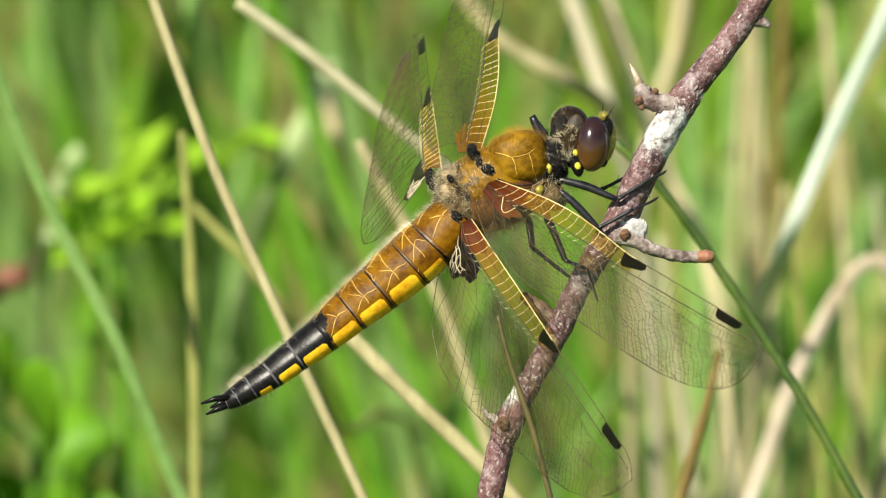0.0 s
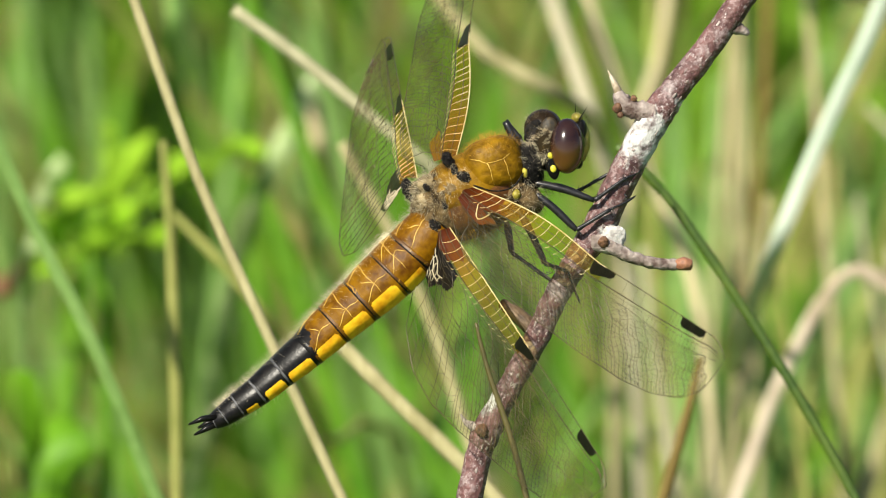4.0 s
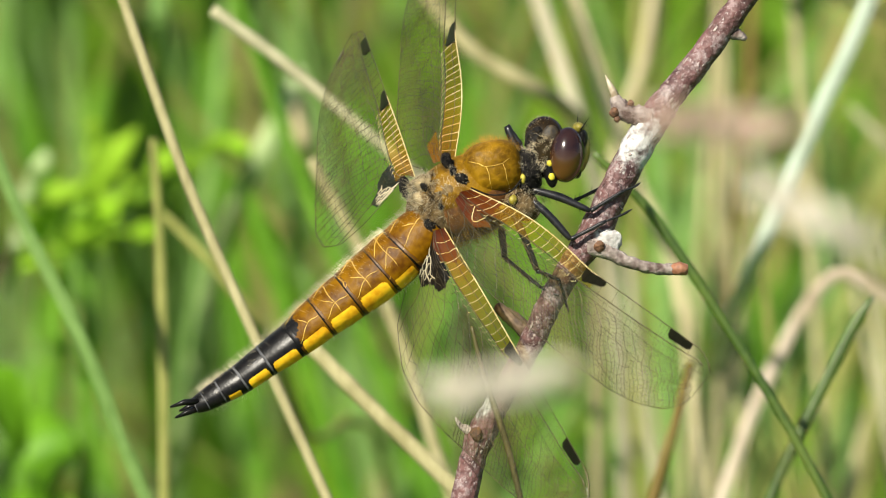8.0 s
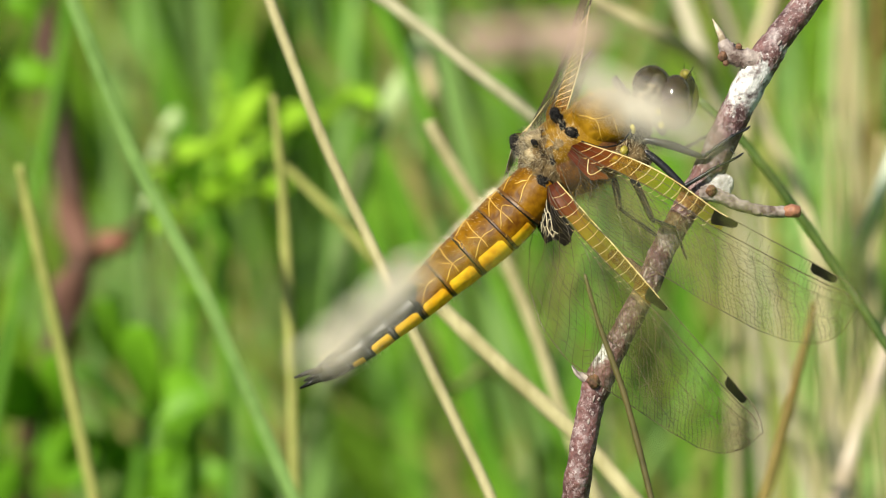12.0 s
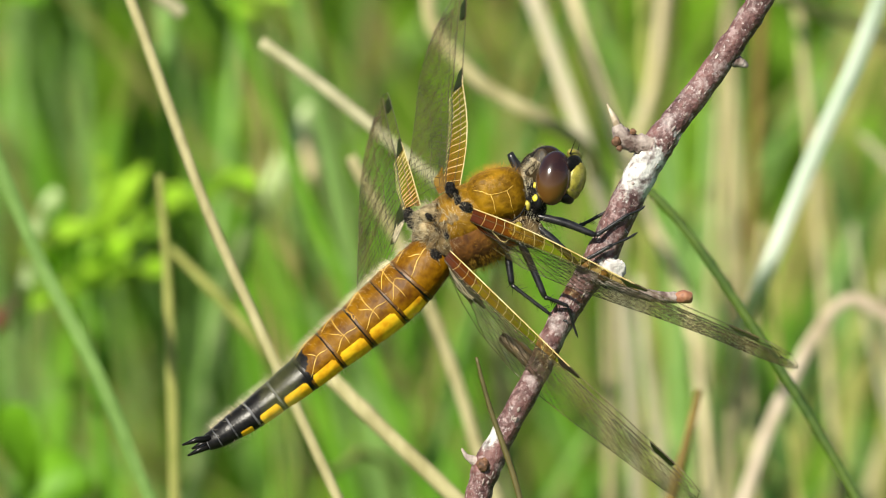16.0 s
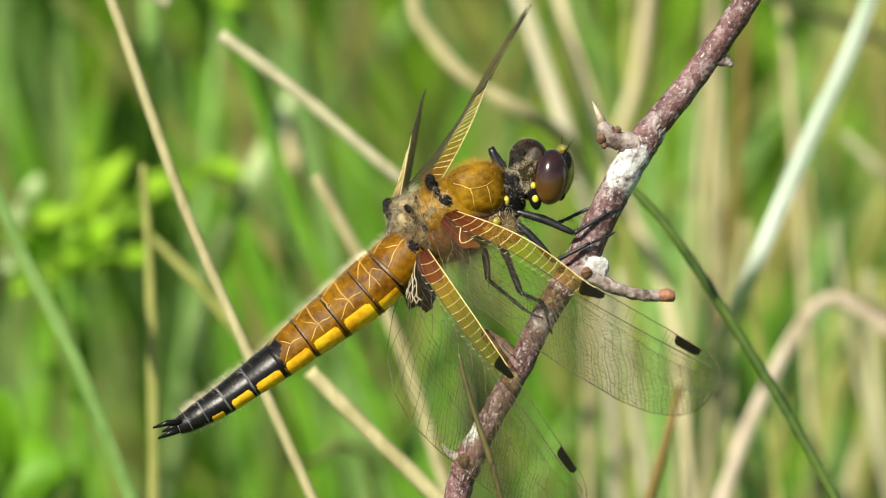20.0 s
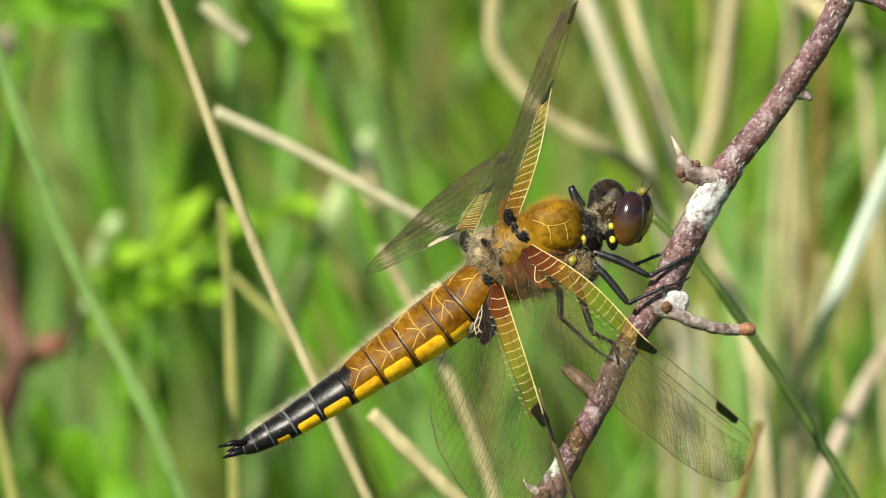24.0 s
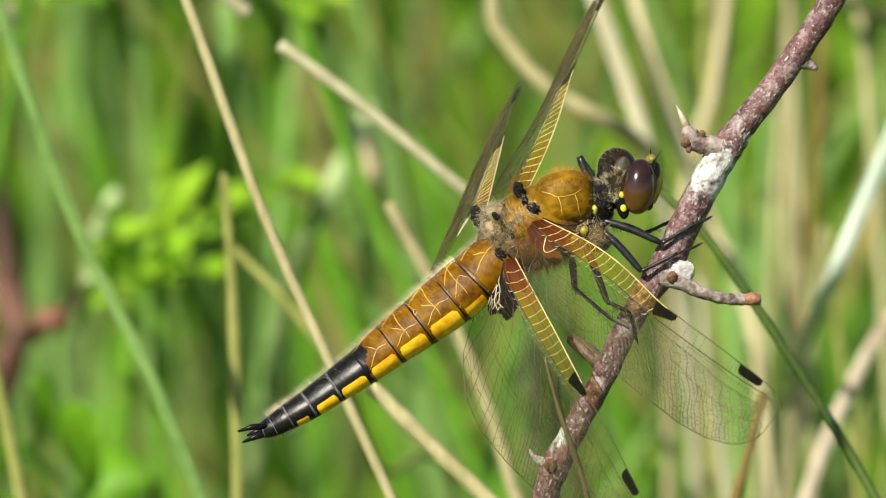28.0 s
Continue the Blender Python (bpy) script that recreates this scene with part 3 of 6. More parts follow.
olive = stalk("olive_stem", [V(15.4, 9.6, 60), V(20.0, 5.0, 60), V(25.0, -2.0, 60), V(32.0, -12.9, 60), V(37.7, -23.0, 60), V(40.8, -29.5, 60)], 0.95, STEM_OLIVE, "dark olive green rush stem curving behind the twig", taper=0.8)
front_stem = stalk("olive_stem", [V(4.8, -5.9, -14), V(6.0, -10.4, -14), V(8.0, -16.3, -14), V(9.5, -22.3, -14), V(10.7, -27.7, -14)], 0.55, STEM_BROWN, "thin olive brown stem in front of the twig", taper=0.5)
blade("bent_straw", [V(52.1, -6.8, 220), V(47.5, -3.4, 220), V(43.3, -1.2, 220), V(40.2, -3.9, 220), V(37.3, -9.0, 220), V(34.2, -15.9, 220), V(31.1, -25.0, 220)], 1.25, STRAW_PINK, "folded rosy tan dead blade", tip=0.9, twist=0.2)
blade("tan_blade", [V(63.0, -8.6, 240), V(56.1, -5.7, 240), V(49.8, -3.4, 240), V(43.9, -1.3, 232)], 1.9, STRAW, "tan dead blade lying across the grass", rooted=False, tip=0.7)
bluish = blade("bluish_blade", [V(-47.0, 31.2, 120), V(-42.4, 17.0, 120), V(-37.3, 3.8, 120), V(-31.4, -8.0, 120), V(-24.9, -23.9, 120), V(-21.7, -32.2, 120)], 1.25, BLADE_BLUE, "narrow bluish green grass blade", tip=0.8, twist=0.2)
stalk("slender_grass", [V(-50.0, 5.0, 150), V(-48.6, -2.1, 150), V(-46.2, -13.6, 150), V(-43.7, -25.8, 150), V(-42.3, -33.3, 150)], 1.25, STEM_TAN, "long bent green stem near the red stem", taper=0.7)
blade("pale_grass", [V(-27.4, 37.5, 300), V(-26.8, 29.7, 300), V(-26.4, 22.6, 300), V(-26.2, 8.5, 340)], 1.6, BLADE_BLUE, "pale upright blade high in the meadow", tip=0.4)
stalk("slender_grass", [V(-25.3, 11.3, 150), V(-24.6, 2.2, 150), V(-24.1, -10.9, 150), V(-23.9, -25.1, 150)], 1.15, STEM_TAN, "upright green and tan stem with a pointed tip", taper=0.6)
stalk("straw", [V(-25.1, 4.5, 190), V(-22.6, 2.0, 190), V(-19.2, -1.6, 190), V(-14.2, -8.4, 195), V(-10.5, -18.2, 230)], 1.1, STEM_TAN, "blurred yellowish dry stalk behind the tail", taper=0.6)
blade("green_grass", [V(-16.9, 6.6, 300), V(-14.5, -0.5, 300), V(-10.9, -11.8, 300), V(-5.9, -26.7, 300)], 2.4, BLADE_GREEN, "broad fresh green blade", tip=0.5)
blade("pale_grass", [V(-11.5, 19.7, 305), V(-14.2, 14.0, 305), V(-17.2, 7.8, 308), V(-20.7, -1.7, 330), V(-24.1, -19.5, 360)], 2.1, LEAF_PALE, "pale green blade catching the light", tip=0.5)
blade("pale_grass", [V(-12.4, 18.3, 310), V(-11.6, 14.4, 310), V(-10.8, 9.9, 314), V(-8.8, 0.7, 345)], 1.9, STRAW_PALE, "pale dry leaf tip among green blades", tip=0.6)
blade("green_grass", [V(31.9, 19.9, 380), V(31.3, 3.8, 380), V(31.0, -12.3, 380), V(30.7, -28.4, 380)], 2.2, BLADE_BLUE, "upright pale green blade", tip=0.6)
blade("green_grass", [V(27.0, 17.8, 360), V(27.6, 1.3, 360), V(27.9, -15.9, 360), V(27.6, -28.1, 360)], 2.2, BLADE_BLUE, "upright bluish green blade", tip=0.6)
stalk("straw", [V(26.2, -9.6, 110), V(24.9, -14.9, 110), V(22.5, -23.5, 110), V(20.6, -29.9, 110)], 1.1, STRAW_RUST, "thin brown dead stem", taper=0.6)
rush = blade("green_grass", [V(43.1, -3.1, 90), V(41.0, -6.3, 90), V(37.3, -13.7, 90), V(34.1, -20.5, 90), V(31.5, -27.4, 90)], 1.1, STEM_OLIVE, "dark green blade at the edge of the bright grass")
for i, (x, y, lean, wd, w, mat) in enumerate((
        (1440, 250, -70, 1.6, 420, BLADE_GREEN), (1500, 80, 40, 2.0, 450, BLADE_BLUE), (1180, 520, 60, 1.7, 340, STRAW), (1040, 620, 60, 1.8, 420, BLADE_GREEN),
        (1560, 320, -150, 2.2, 400, BLADE_BLUE), (1120, 560, -30, 1.8, 360, BLADE_GREEN), (700, 150, 60, 3.0, 520, BLADE_GREEN), (60, 20, 110, 3.4, 520, BLADE_GREEN),
        (420, 60, 60, 3.2, 480, BLADE_GREEN), (900, 100, -40, 3.4, 560, BLADE_GREEN), (1000, 300, 20, 3.2, 540, BLADE_GREEN), (1650, 200, -100, 1.8, 420, STEM_TAN),
        (780, 620, -80, 3.0, 500, BLADE_GREEN), (250, 130, -90, 3.0, 500, BLADE_GREEN), (1420, 480, 30, 2.6, 480, BLADE_GREEN), (1720, 100, -80, 1.8, 380, STEM_TAN),
        (1470, 600, -60, 1.4, 330, STEM_TAN), (1600, 700, -110, 1.6, 300, STRAW), (560, 20, 90, 2.6, 460, BLADE_BLUE), (1250, 20, -60, 1.8, 430, BLADE_GREEN))):
    k = (1 + w / 1600) / 20
    u, v = (x - 784) * k, (441 - y) * k
    blade("tall_blade", [V(u, v, w), V(u + lean * 0.02, v - 9, w), V(u + lean * 0.05, v - 20, w), V(u + lean * 0.09, v - 40, w)], wd, mat, "tall soft blade standing deeper in the meadow", tip=0.3)

rnd = random.Random(77)
for i in range(10):
    # loose pale stalks between the broad ones
    w = rnd.uniform(230, 340)
    k = (1 + w / 1600) / 20
    u, lean = (rnd.uniform(1130, 1620) - 784) * k, rnd.uniform(-5, 5)
    top = (441 - rnd.choice((-420, -380, 120, 330, 420))) * k
    stalk("slender_straw", [V(u, top, w), V(u - lean * 0.3, top - 10, w), V(u - lean, top - 24, w), V(u - lean * 2, min(top - 40, -30), w)], rnd.uniform(0.6, 1.2), (STRAW, STEM_TAN, STRAW_GREY)[i % 3], ("slender tan stalk standing in the grass", "slender yellow-green stem in the grass", "slender greyish stalk in the grass")[i % 3], taper=0.8, joints=0)


# ---------- leafy plants ----------
def leaf_shape(base, tip, width, normal, round_tip=False):
    """A folded leaf from base to tip."""
    base, tip = Vector(base), Vector(tip)
    n = 9
    prof = (0.18, 0.5, 0.78, 0.95, 1.0, 0.93, 0.74, 0.42, 0.05) if not round_tip else (0.2, 0.62, 0.88, 1.0, 1.03, 1.0, 0.9, 0.68, 0.25)
    droop = Vector(normal) * (tip - base).length * 0.05
    pts = [base.lerp(tip, i / (n - 1)) + droop * math.sin(math.pi * i / (n - 1)) for i in range(n)]
    return Shape().ribbon(pts, [width * q for q in prof], 0.22, normal, 0.0002)


def leafy_plant(name, foot, stem_top, leaves, mat, label, width, round_tip=False, stem_mat=None, seed=0, stem_width=1.6):
    """A stem from the soil with leaves on short stalks; leaves are (base, tip) places."""
    rnd = random.Random(seed)
    line = curve(to_ground([stem_top, foot]), 6)
    thing = part(name, Shape().tube(line, [stem_width * MM / 2 * (0.6 + 0.4 * min(1, i / 6)) for i in range(len(line))], 7, True, 0.05), stem_mat or BLADE_GREEN)
    tagged(thing, label, "plant")
    for base, tip in leaves:
        nrm = (-AWAY * 0.8 + SUN + Vector((rnd.uniform(-0.45, 0.45), rnd.uniform(-0.2, 0.2), rnd.uniform(-0.3, 0.3)))).normalized()
        part("leaf", leaf_shape(base, tip, width * MM * rnd.uniform(0.8, 1.2), nrm, round_tip), mat, thing)
        part("leaf_stalk", Shape().tube([base, base.lerp(line[0], 0.5), base.lerp(line[0], 0.96)], 0.0003, 5), mat, thing)
    return thing


leafy_plant("lime_plant", V(-33.9, -7.1, 305), V(-33.9, 2.4, 305), [
    (V(-37.7, -0.5, 305), V(-29.5, 6.6, 292)), (V(-35.7, 0.7, 305), V(-30.5, 4.5, 300)), (V(-37.1, 2.4, 305), V(-33.6, 8.3, 292)), (V(-34.8, 6.0, 305), V(-30.9, 12.2, 292)),
    (V(-33.3, 6.6, 305), V(-28.7, 13.4, 300)), (V(-39.5, 5.7, 305), V(-34.5, 6.6, 292)), (V(-36.6, 0.1, 305), V(-40.7, -0.8, 292)), (V(-29.7, 2.4, 305), V(-26.4, 2.4, 300)),
    (V(-21.7, 11.1, 305), V(-19.1, 12.5, 300)), (V(-19.6, 11.4, 305), V(-16.9, 11.1, 305)), (V(-28.8, 8.4, 305), V(-24.0, 10.6, 300)), (V(-38.3, 1.3, 305), V(-40.3, 4.2, 300)), (V(-33.9, 11.4, 305), V(-32.9, 14.0, 300))],
    LEAF_LIME, "bright lime green leafy seedling among grass", 2.6, seed=2)
leafy_plant("lime_plant", V(-37.3, -9.5, 315), V(-36.7, 0.7, 315), [
    (V(-36.7, 3.1, 315), V(-38.9, 6.0, 305)), (V(-34.9, 3.7, 315), V(-31.9, 8.4, 310)), (V(-36.1, 0.7, 315), V(-31.3, 1.3, 310)), (V(-37.9, 0.1, 315), V(-42.0, -1.7, 310)), (V(-32.6, 5.4, 315), V(-28.4, 8.4, 315)),
    (V(-39.1, 4.8, 315), V(-41.7, 4.2, 310)), (V(-33.8, 7.8, 315), V(-33.4, 11.7, 310))], LEAF_LIME, "lime green shoot with crowded narrow leaves", 2.8, seed=12)
blade("pale_dock", [V(-38.1, 10.6, 300), V(-39.1, 9.0, 300), V(-40.1, 6.9, 300), V(-39.6, 5.3, 252)], 1.6, LEAF_PALE, "pale shining leaf beside the lime seedling", tip=0.7, twist=0.1, rooted=False)
blade("pale_dock", [V(-40.8, 3.3, 305), V(-41.3, 2.1, 305), V(-40.6, 0.9, 257), V(-42.1, -4.7, 315)], 1.3, LEAF_PALE, "short pale shining leaf in the grass", tip=0.8, twist=0.1)
leafy_plant("lime_plant", V(-18.6, 27.4, 300), V(-21.0, 35.1, 300), [
    (V(-28.7, 37.2, 300), V(-22.7, 35.0, 295)), (V(-30.5, 38.9, 300), V(-25.1, 38.0, 295)), (V(-25.2, 38.7, 300), V(-20.4, 36.6, 300)), (V(-21.0, 33.9, 300), V(-14.4, 32.6, 295)), (V(-19.8, 32.1, 300), V(-13.3, 30.3, 295)),
    (V(-21.0, 30.9, 300), V(-15.1, 28.9, 300)), (V(-22.8, 40.4, 300), V(-18.1, 38.9, 300)), (V(-27.0, 35.7, 300), V(-23.1, 33.6, 300))], LEAF_LIME, "yellow-green leaves high in the grass", 2.5, seed=4)
leafy_plant("lime_plant", V(-48.9, 23.8, 300), V(-47.1, 35.1, 300), [
    (V(-47.7, 36.9, 300), V(-41.0, 32.6, 292)), (V(-45.4, 34.5, 300), V(-39.3, 30.2, 292)), (V(-48.9, 39.2, 300), V(-43.0, 38.9, 300)), (V(-44.2, 38.9, 300), V(-37.6, 37.8, 300)), (V(-43.0, 35.7, 300), V(-36.7, 32.6, 295)),
    (V(-48.3, 34.5, 300), V(-44.7, 29.7, 295)), (V(-51.3, 37.5, 300), V(-55.5, 33.9, 300)), (V(-53.7, 29.7, 300), V(-51.9, 22.6, 300)), (V(-55.5, 24.4, 300), V(-53.1, 20.2, 300)), (V(-55.5, 16.1, 300), V(-50.7, 13.4, 300)), (V(-55.5, 13.4, 300), V(-51.4, 14.9, 305)), (V(-45.4, 41.0, 300), V(-40.0, 41.7, 300))],
    LEAF_CLOVER, "fresh green leaves on a side shoot", 3.4, seed=6)
blade("pale_dock", [V(-54.0, 30.2, 290), V(-52.5, 29.1, 290), V(-50.7, 28.4, 290), V(-49.0, 29.0, 292)], 3.0, STRAW_PINK, "pale withered leaf on the green shoot", tip=0.6, twist=0.1, rooted=False)
leafy_plant("clover", V(-43.0, -27.3, 300), V(-42.1, -21.3, 300), [
    (V(-41.1, -20.1, 270), V(-40.3, -12.1, 260)), (V(-43.0, -20.7, 300), V(-48.7, -17.1, 290)), (V(-40.6, -21.3, 300), V(-35.3, -18.9, 300))], LEAF_CLOVER, "round green clover leaves near the ground", 7.5, True, seed=8)
leafy_plant("clover", V(-45.8, -33.5, 320), V(-45.2, -29.3, 320), [
    (V(-45.8, -27.5, 320), V(-49.8, -23.2, 310)), (V(-39.7, -27.0, 285), V(-35.4, -21.0, 275)), (V(-44.6, -28.7, 320), V(-34.9, -27.5, 315)), (V(-47.0, -15.5, 320), V(-45.0, -9.5, 310))], LEAF_CLOVER, "mid green round leaves in a low clump", 6.5, True, seed=9)
leafy_plant("clover", V(-54.2, -31.1, 320), V(-53.6, -23.3, 320), [
    (V(-54.2, -21.5, 320), V(-58.7, -15.5, 310)), (V(-52.4, -21.5, 320), V(-51.0, -14.9, 310)), (V(-53.6, -24.5, 320), V(-47.4, -27.4, 310)), (V(-56.6, -26.3, 320), V(-61.3, -30.5, 315))], LEAF_CLOVER, "clump of round green leaves in shade", 6.5, True, seed=10)

red = stalk("red_stem", [V(-54.2, 36.1, 320), V(-53.3, 26.5, 320), V(-52.3, 17.5, 320), V(-51.2, 8.5, 320), V(-50.0, 1.3, 320), V(-49.2, -3.5, 320), V(-50.3, -9.5, 320), V(-52.7, -15.5, 320), V(-55.0, -23.4, 325), V(-56.3, -30.7, 330)], 2.9, RED_STEM, "thick dark red-brown woody stem with a dead leaf", "stem", 0.9, joints=0, taper=0.9)
part("dead_leaf", leaf_shape(V(-51.1, 2.4, 312), V(-47.9, -6.2, 308), 0.0030, -AWAY), DEAD_LEAF, red, "rosy dead leaf")
part("dead_leaf", leaf_shape(V(-49.8, -5.3, 312), V(-52.5, -12.5, 310), 0.0030, -AWAY), DEAD_LEAF, red, "rosy dead leaf")
part("bud", Shape().ball(V(-45.0, -3.0, 290), (0.0019, 0.0016, 0.0013), 8, 10, bump=0.12, seed=2), RED_BUD, red, "rusty red bud")
part("side_shoot", Shape().tube(curve([V(-47.5, -4.7, 296), V(-46.1, -3.8, 292), V(-44.8, -2.9, 290), V(-41.1, 0.1, 295)], 4), [0.0012] * 4 + [0.0009] * 4 + [0.0005] * 5, 8), RED_STEM, red)

# ---------- the thorn twig ----------
FLAKE = material("silvery_flake", (0.22, 0.15, 0.13), (0.5, 0.42, 0.38), 900, 0.7, 0.4, spread=0.2)


def build_twig():
    line = curve([V(32.8, 33.8, 0), V(32.0, 29.6, 0), V(30.3, 25.8, 0), V(28.1, 22.3, 0), V(25.2, 18.2, 0), V(22.8, 15.2, 0), V(21.0, 12.7, 0), V(19.3, 9.8, 0), V(17.4, 6.1, 0), V(15.6, 2.3, 0),
                  V(13.6, -0.7, 0), V(11.7, -4.0, 0), V(10.1, -7.5, 0), V(7.6, -12.0, 0), V(5.8, -15.5, 0), V(4.9, -18.4, 0), V(4.0, -23.0, 0), V(3.1, -28.5, 2), V(1.6, -38.1, 6)], 6)
    widths = [(0, 1.9), (6, 2.3), (18, 2.25), (30, 2.45), (36, 2.9), (42, 2.85), (48, 2.7), (54, 2.9), (60, 2.35), (72, 2.2), (80, 2.2), (84, 2.7), (88, 2.3), (108, 2.5)]
    foot = line[-1]
    line = line + curve([foot, foot + Vector((-0.012, 0.01, -0.12)), Vector((foot.x - 0.03, foot.y + 0.03, -0.02))], 8)[1:]
    rad = [lerp(i, widths) * MM / 2 for i in range(len(line))]
    rnd = random.Random(12)
    knots = [1 + 0.04 * math.sin(i * 1.7) + rnd.uniform(-0.03, 0.03) for i in range(len(line))]
    twig = part("thorn_twig", Shape().tube(line, [r * k for r, k in zip(rad, knots)], 18, True, 0.032, 5), BARK)
    tagged(twig, "purple-brown thorny bare twig with white lichen", "twig")

    def stub(name, pts, radii, mat, label="", wobble=0.08, seed=1):
        return part(name, Shape().tube(curve(pts, 4), radii, 12, True, wobble, seed), mat, twig, label)

    def taper(a, b, n):
        return [(a + (b - a) * i / (n - 1)) * MM for i in range(n)]

    side = stub("side_branch", [V(15.0, 1.4, -0.5), V(16.8, 0.8, -0.8), V(18.5, -0.1, -0.8), V(20.8, -0.7, -0.6), V(22.7, -0.8, -0.4)], [q * MM for q in (0.9, 0.95, 0.92, 0.82, 0.74, 0.66, 0.58, 0.64, 0.52, 0.58, 0.48, 0.57, 0.50, 0.55, 0.48, 0.54, 0.46)], SPUR_BARK, "grey-pink broken side branch", 0.1, 3)
    part("broken_end", Shape().tube([V(22.5, -0.8, -0.4), V(23.2, -0.7, -0.4), V(23.9, -0.8, -0.4), V(24.0, -0.8, -0.4)], [0.00050, 0.00060, 0.00048, 0.00022], 12, True, 0.2), CUT_WOOD, side, "orange broken wood end")
    part("lichen_patch", Shape().ball(V(16.9, 1.5, -1.02), (0.00115, 0.00038, 0.00125), 14, 18, Matrix.Rotation(radians(35), 3, 'Y'), 0, 0.13, 31), LICHEN, twig, "white crust of lichen")
    part("bud_scar", Shape().ball(V(16.1, 1.2, -1.65), (0.0005, 0.0002, 0.00055), 8, 10, bump=0.08), BUD_RED, twig, "round red-brown bud scar")
    spur = stub("spur", [V(20.5, 12.5, -0.2), V(19.3, 12.8, -0.4), V(18.3, 13.1, -0.4), V(17.7, 13.8, -0.3), V(17.4, 14.5, -0.2)], [q * MM for q in (1.35, 1.2, 1.15, 0.95, 1.0, 0.82, 0.96, 0.80, 0.95, 0.82, 0.92, 0.78, 0.80, 0.62, 0.58, 0.5, 0.4)], SPUR_BARK, "knobbly grey spur", 0.12, 7)
    part("thorn", Shape().tube([V(17.6, 14.0, -0.3), V(17.2, 15.0, -0.3), V(16.8, 15.8, -0.2), V(16.5, 16.4, -0.1)], [0.00046, 0.00032, 0.00017, 0.00002], 10), THORN, spur, "pale sharp thorn")
    for k, (x, y, r) in enumerate(((1131, 180, 0.46), (1136, 192, 0.3), (1160, 163, 0.3))):
        part("bud", Shape().ball(V((x - 784) / 20, (441 - y) / 20, -0.9), (r * MM, r * MM * 0.8, r * MM), 8, 10, bump=0.12, seed=k), BUD_RED, spur, "small red-brown bud")
    stub("bud", [V(27.6, 20.2, 0), V(28.3, 20.0, 0), V(28.7, 19.8, 0), V(29.0, 19.6, 0)], taper(0.62, 0.18, 13), SPUR_BARK, "small grey bud", 0.15, 8)
    stub("side_spur", [V(10.1, -6.7, 0.4), V(8.8, -5.5, 1.2), V(7.8, -4.7, 1.8), V(7.1, -4.2, 2.2)], taper(0.85, 0.45, 13), SPUR_BROWN, "short red-brown spur", 0.12, 9)
    stub("bud", [V(5.5, -15.4, -0.7), V(5.4, -15.5, -1.2), V(5.4, -15.7, -1.5), V(5.4, -15.8, -1.7)], taper(0.75, 0.3, 13), BUD_RED, "round bud scar", 0.1, 10)
    stub("side_spur", [V(5.0, -15.4, -0.2), V(4.4, -15.0, -0.3), V(3.9, -14.7, -0.3), V(3.5, -14.0, -0.3)], taper(0.55, 0.08, 13), SPUR_BARK, "small pale thorn", 0.12, 11)
    stub("side_branch", [V(30.8, 28.4, -0.3), V(32.5, 29.1, -0.5), V(34.3, 28.8, -0.5), V(35.8, 27.9, -0.4)], taper(1.0, 0.7, 13), BARK, "broken grey side branch", 0.1, 12)
    stub("broken_end", [V(35.6, 28.0, -0.4), V(36.0, 27.7, -0.4), V(36.4, 27.5, -0.4), V(36.6, 27.4, -0.4)], taper(0.74, 0.5, 13), CUT_WOOD, "red-brown broken end", 0.1, 13)
    stub("side_spur", [V(32.0, 30.3, 0), V(30.8, 31.1, 0), V(30.1, 31.8, 0), V(29.6, 32.6, 0)], taper(0.8, 0.4, 13), BARK, "stubby grey spur", 0.14, 14)
    # loose flakes of bark
    fl = Shape()
    for i in range(200):
        k = rnd.randrange(8, 92)
        p, d = line[k], (line[k + 1] - line[k]).normalized()
        q = rnd.uniform(0, 6.28)
        a = d.orthogonal().normalized()
        o = (Matrix.Rotation(q, 3, d) @ a)
        fl.ball(p + o * rad[k] * 1.0, (0.000022, 0.00009 * rnd.uniform(0.5, 1.8), 0.00018 * rnd.uniform(0.6, 2.4)), 6, 8, Matrix((o, d.cross(o), d)).transposed(), 0, 0.2, i)
    tagged(part("flaking_bark", fl, FLAKE, twig, "silvery flakes of bark"), kind="stuff")


build_twig()


# ---------- the dragonfly, in its own space: x right, y away, z up, millimetres from the thorax ----------
HOME = V(1.8, 5.55, 0)
TILT = radians(35)                      # how far its back leans towards the lens
dragonfly = new("dragonfly")
dragonfly.matrix_world = Matrix.Translation(HOME) @ VIEW.to_3x3().to_4x4()
tagged(dragonfly, "amber brown dragonfly with yellow side spots gripping a thorn twig", "dragonfly")


def L(p):
    return Vector(p) * MM


def fur(name, spots, mat, length, radius, parent, label="", bend=0.3, seed=1):
    """Loose hairs standing off a surface: spots are (place, outward) in metres."""
    rnd = random.Random(seed)
    sh = Shape()
    for p, o in spots:
        d = (o + Vector((rnd.uniform(-1, 1), rnd.uniform(-1, 1), rnd.uniform(-1, 1))) * bend).normalized()
        sh.spike(p, p + d * length * MM * rnd.uniform(0.5, 1.2), radius * MM)
    return tagged(part(name, sh, mat, parent, label), kind="stuff")


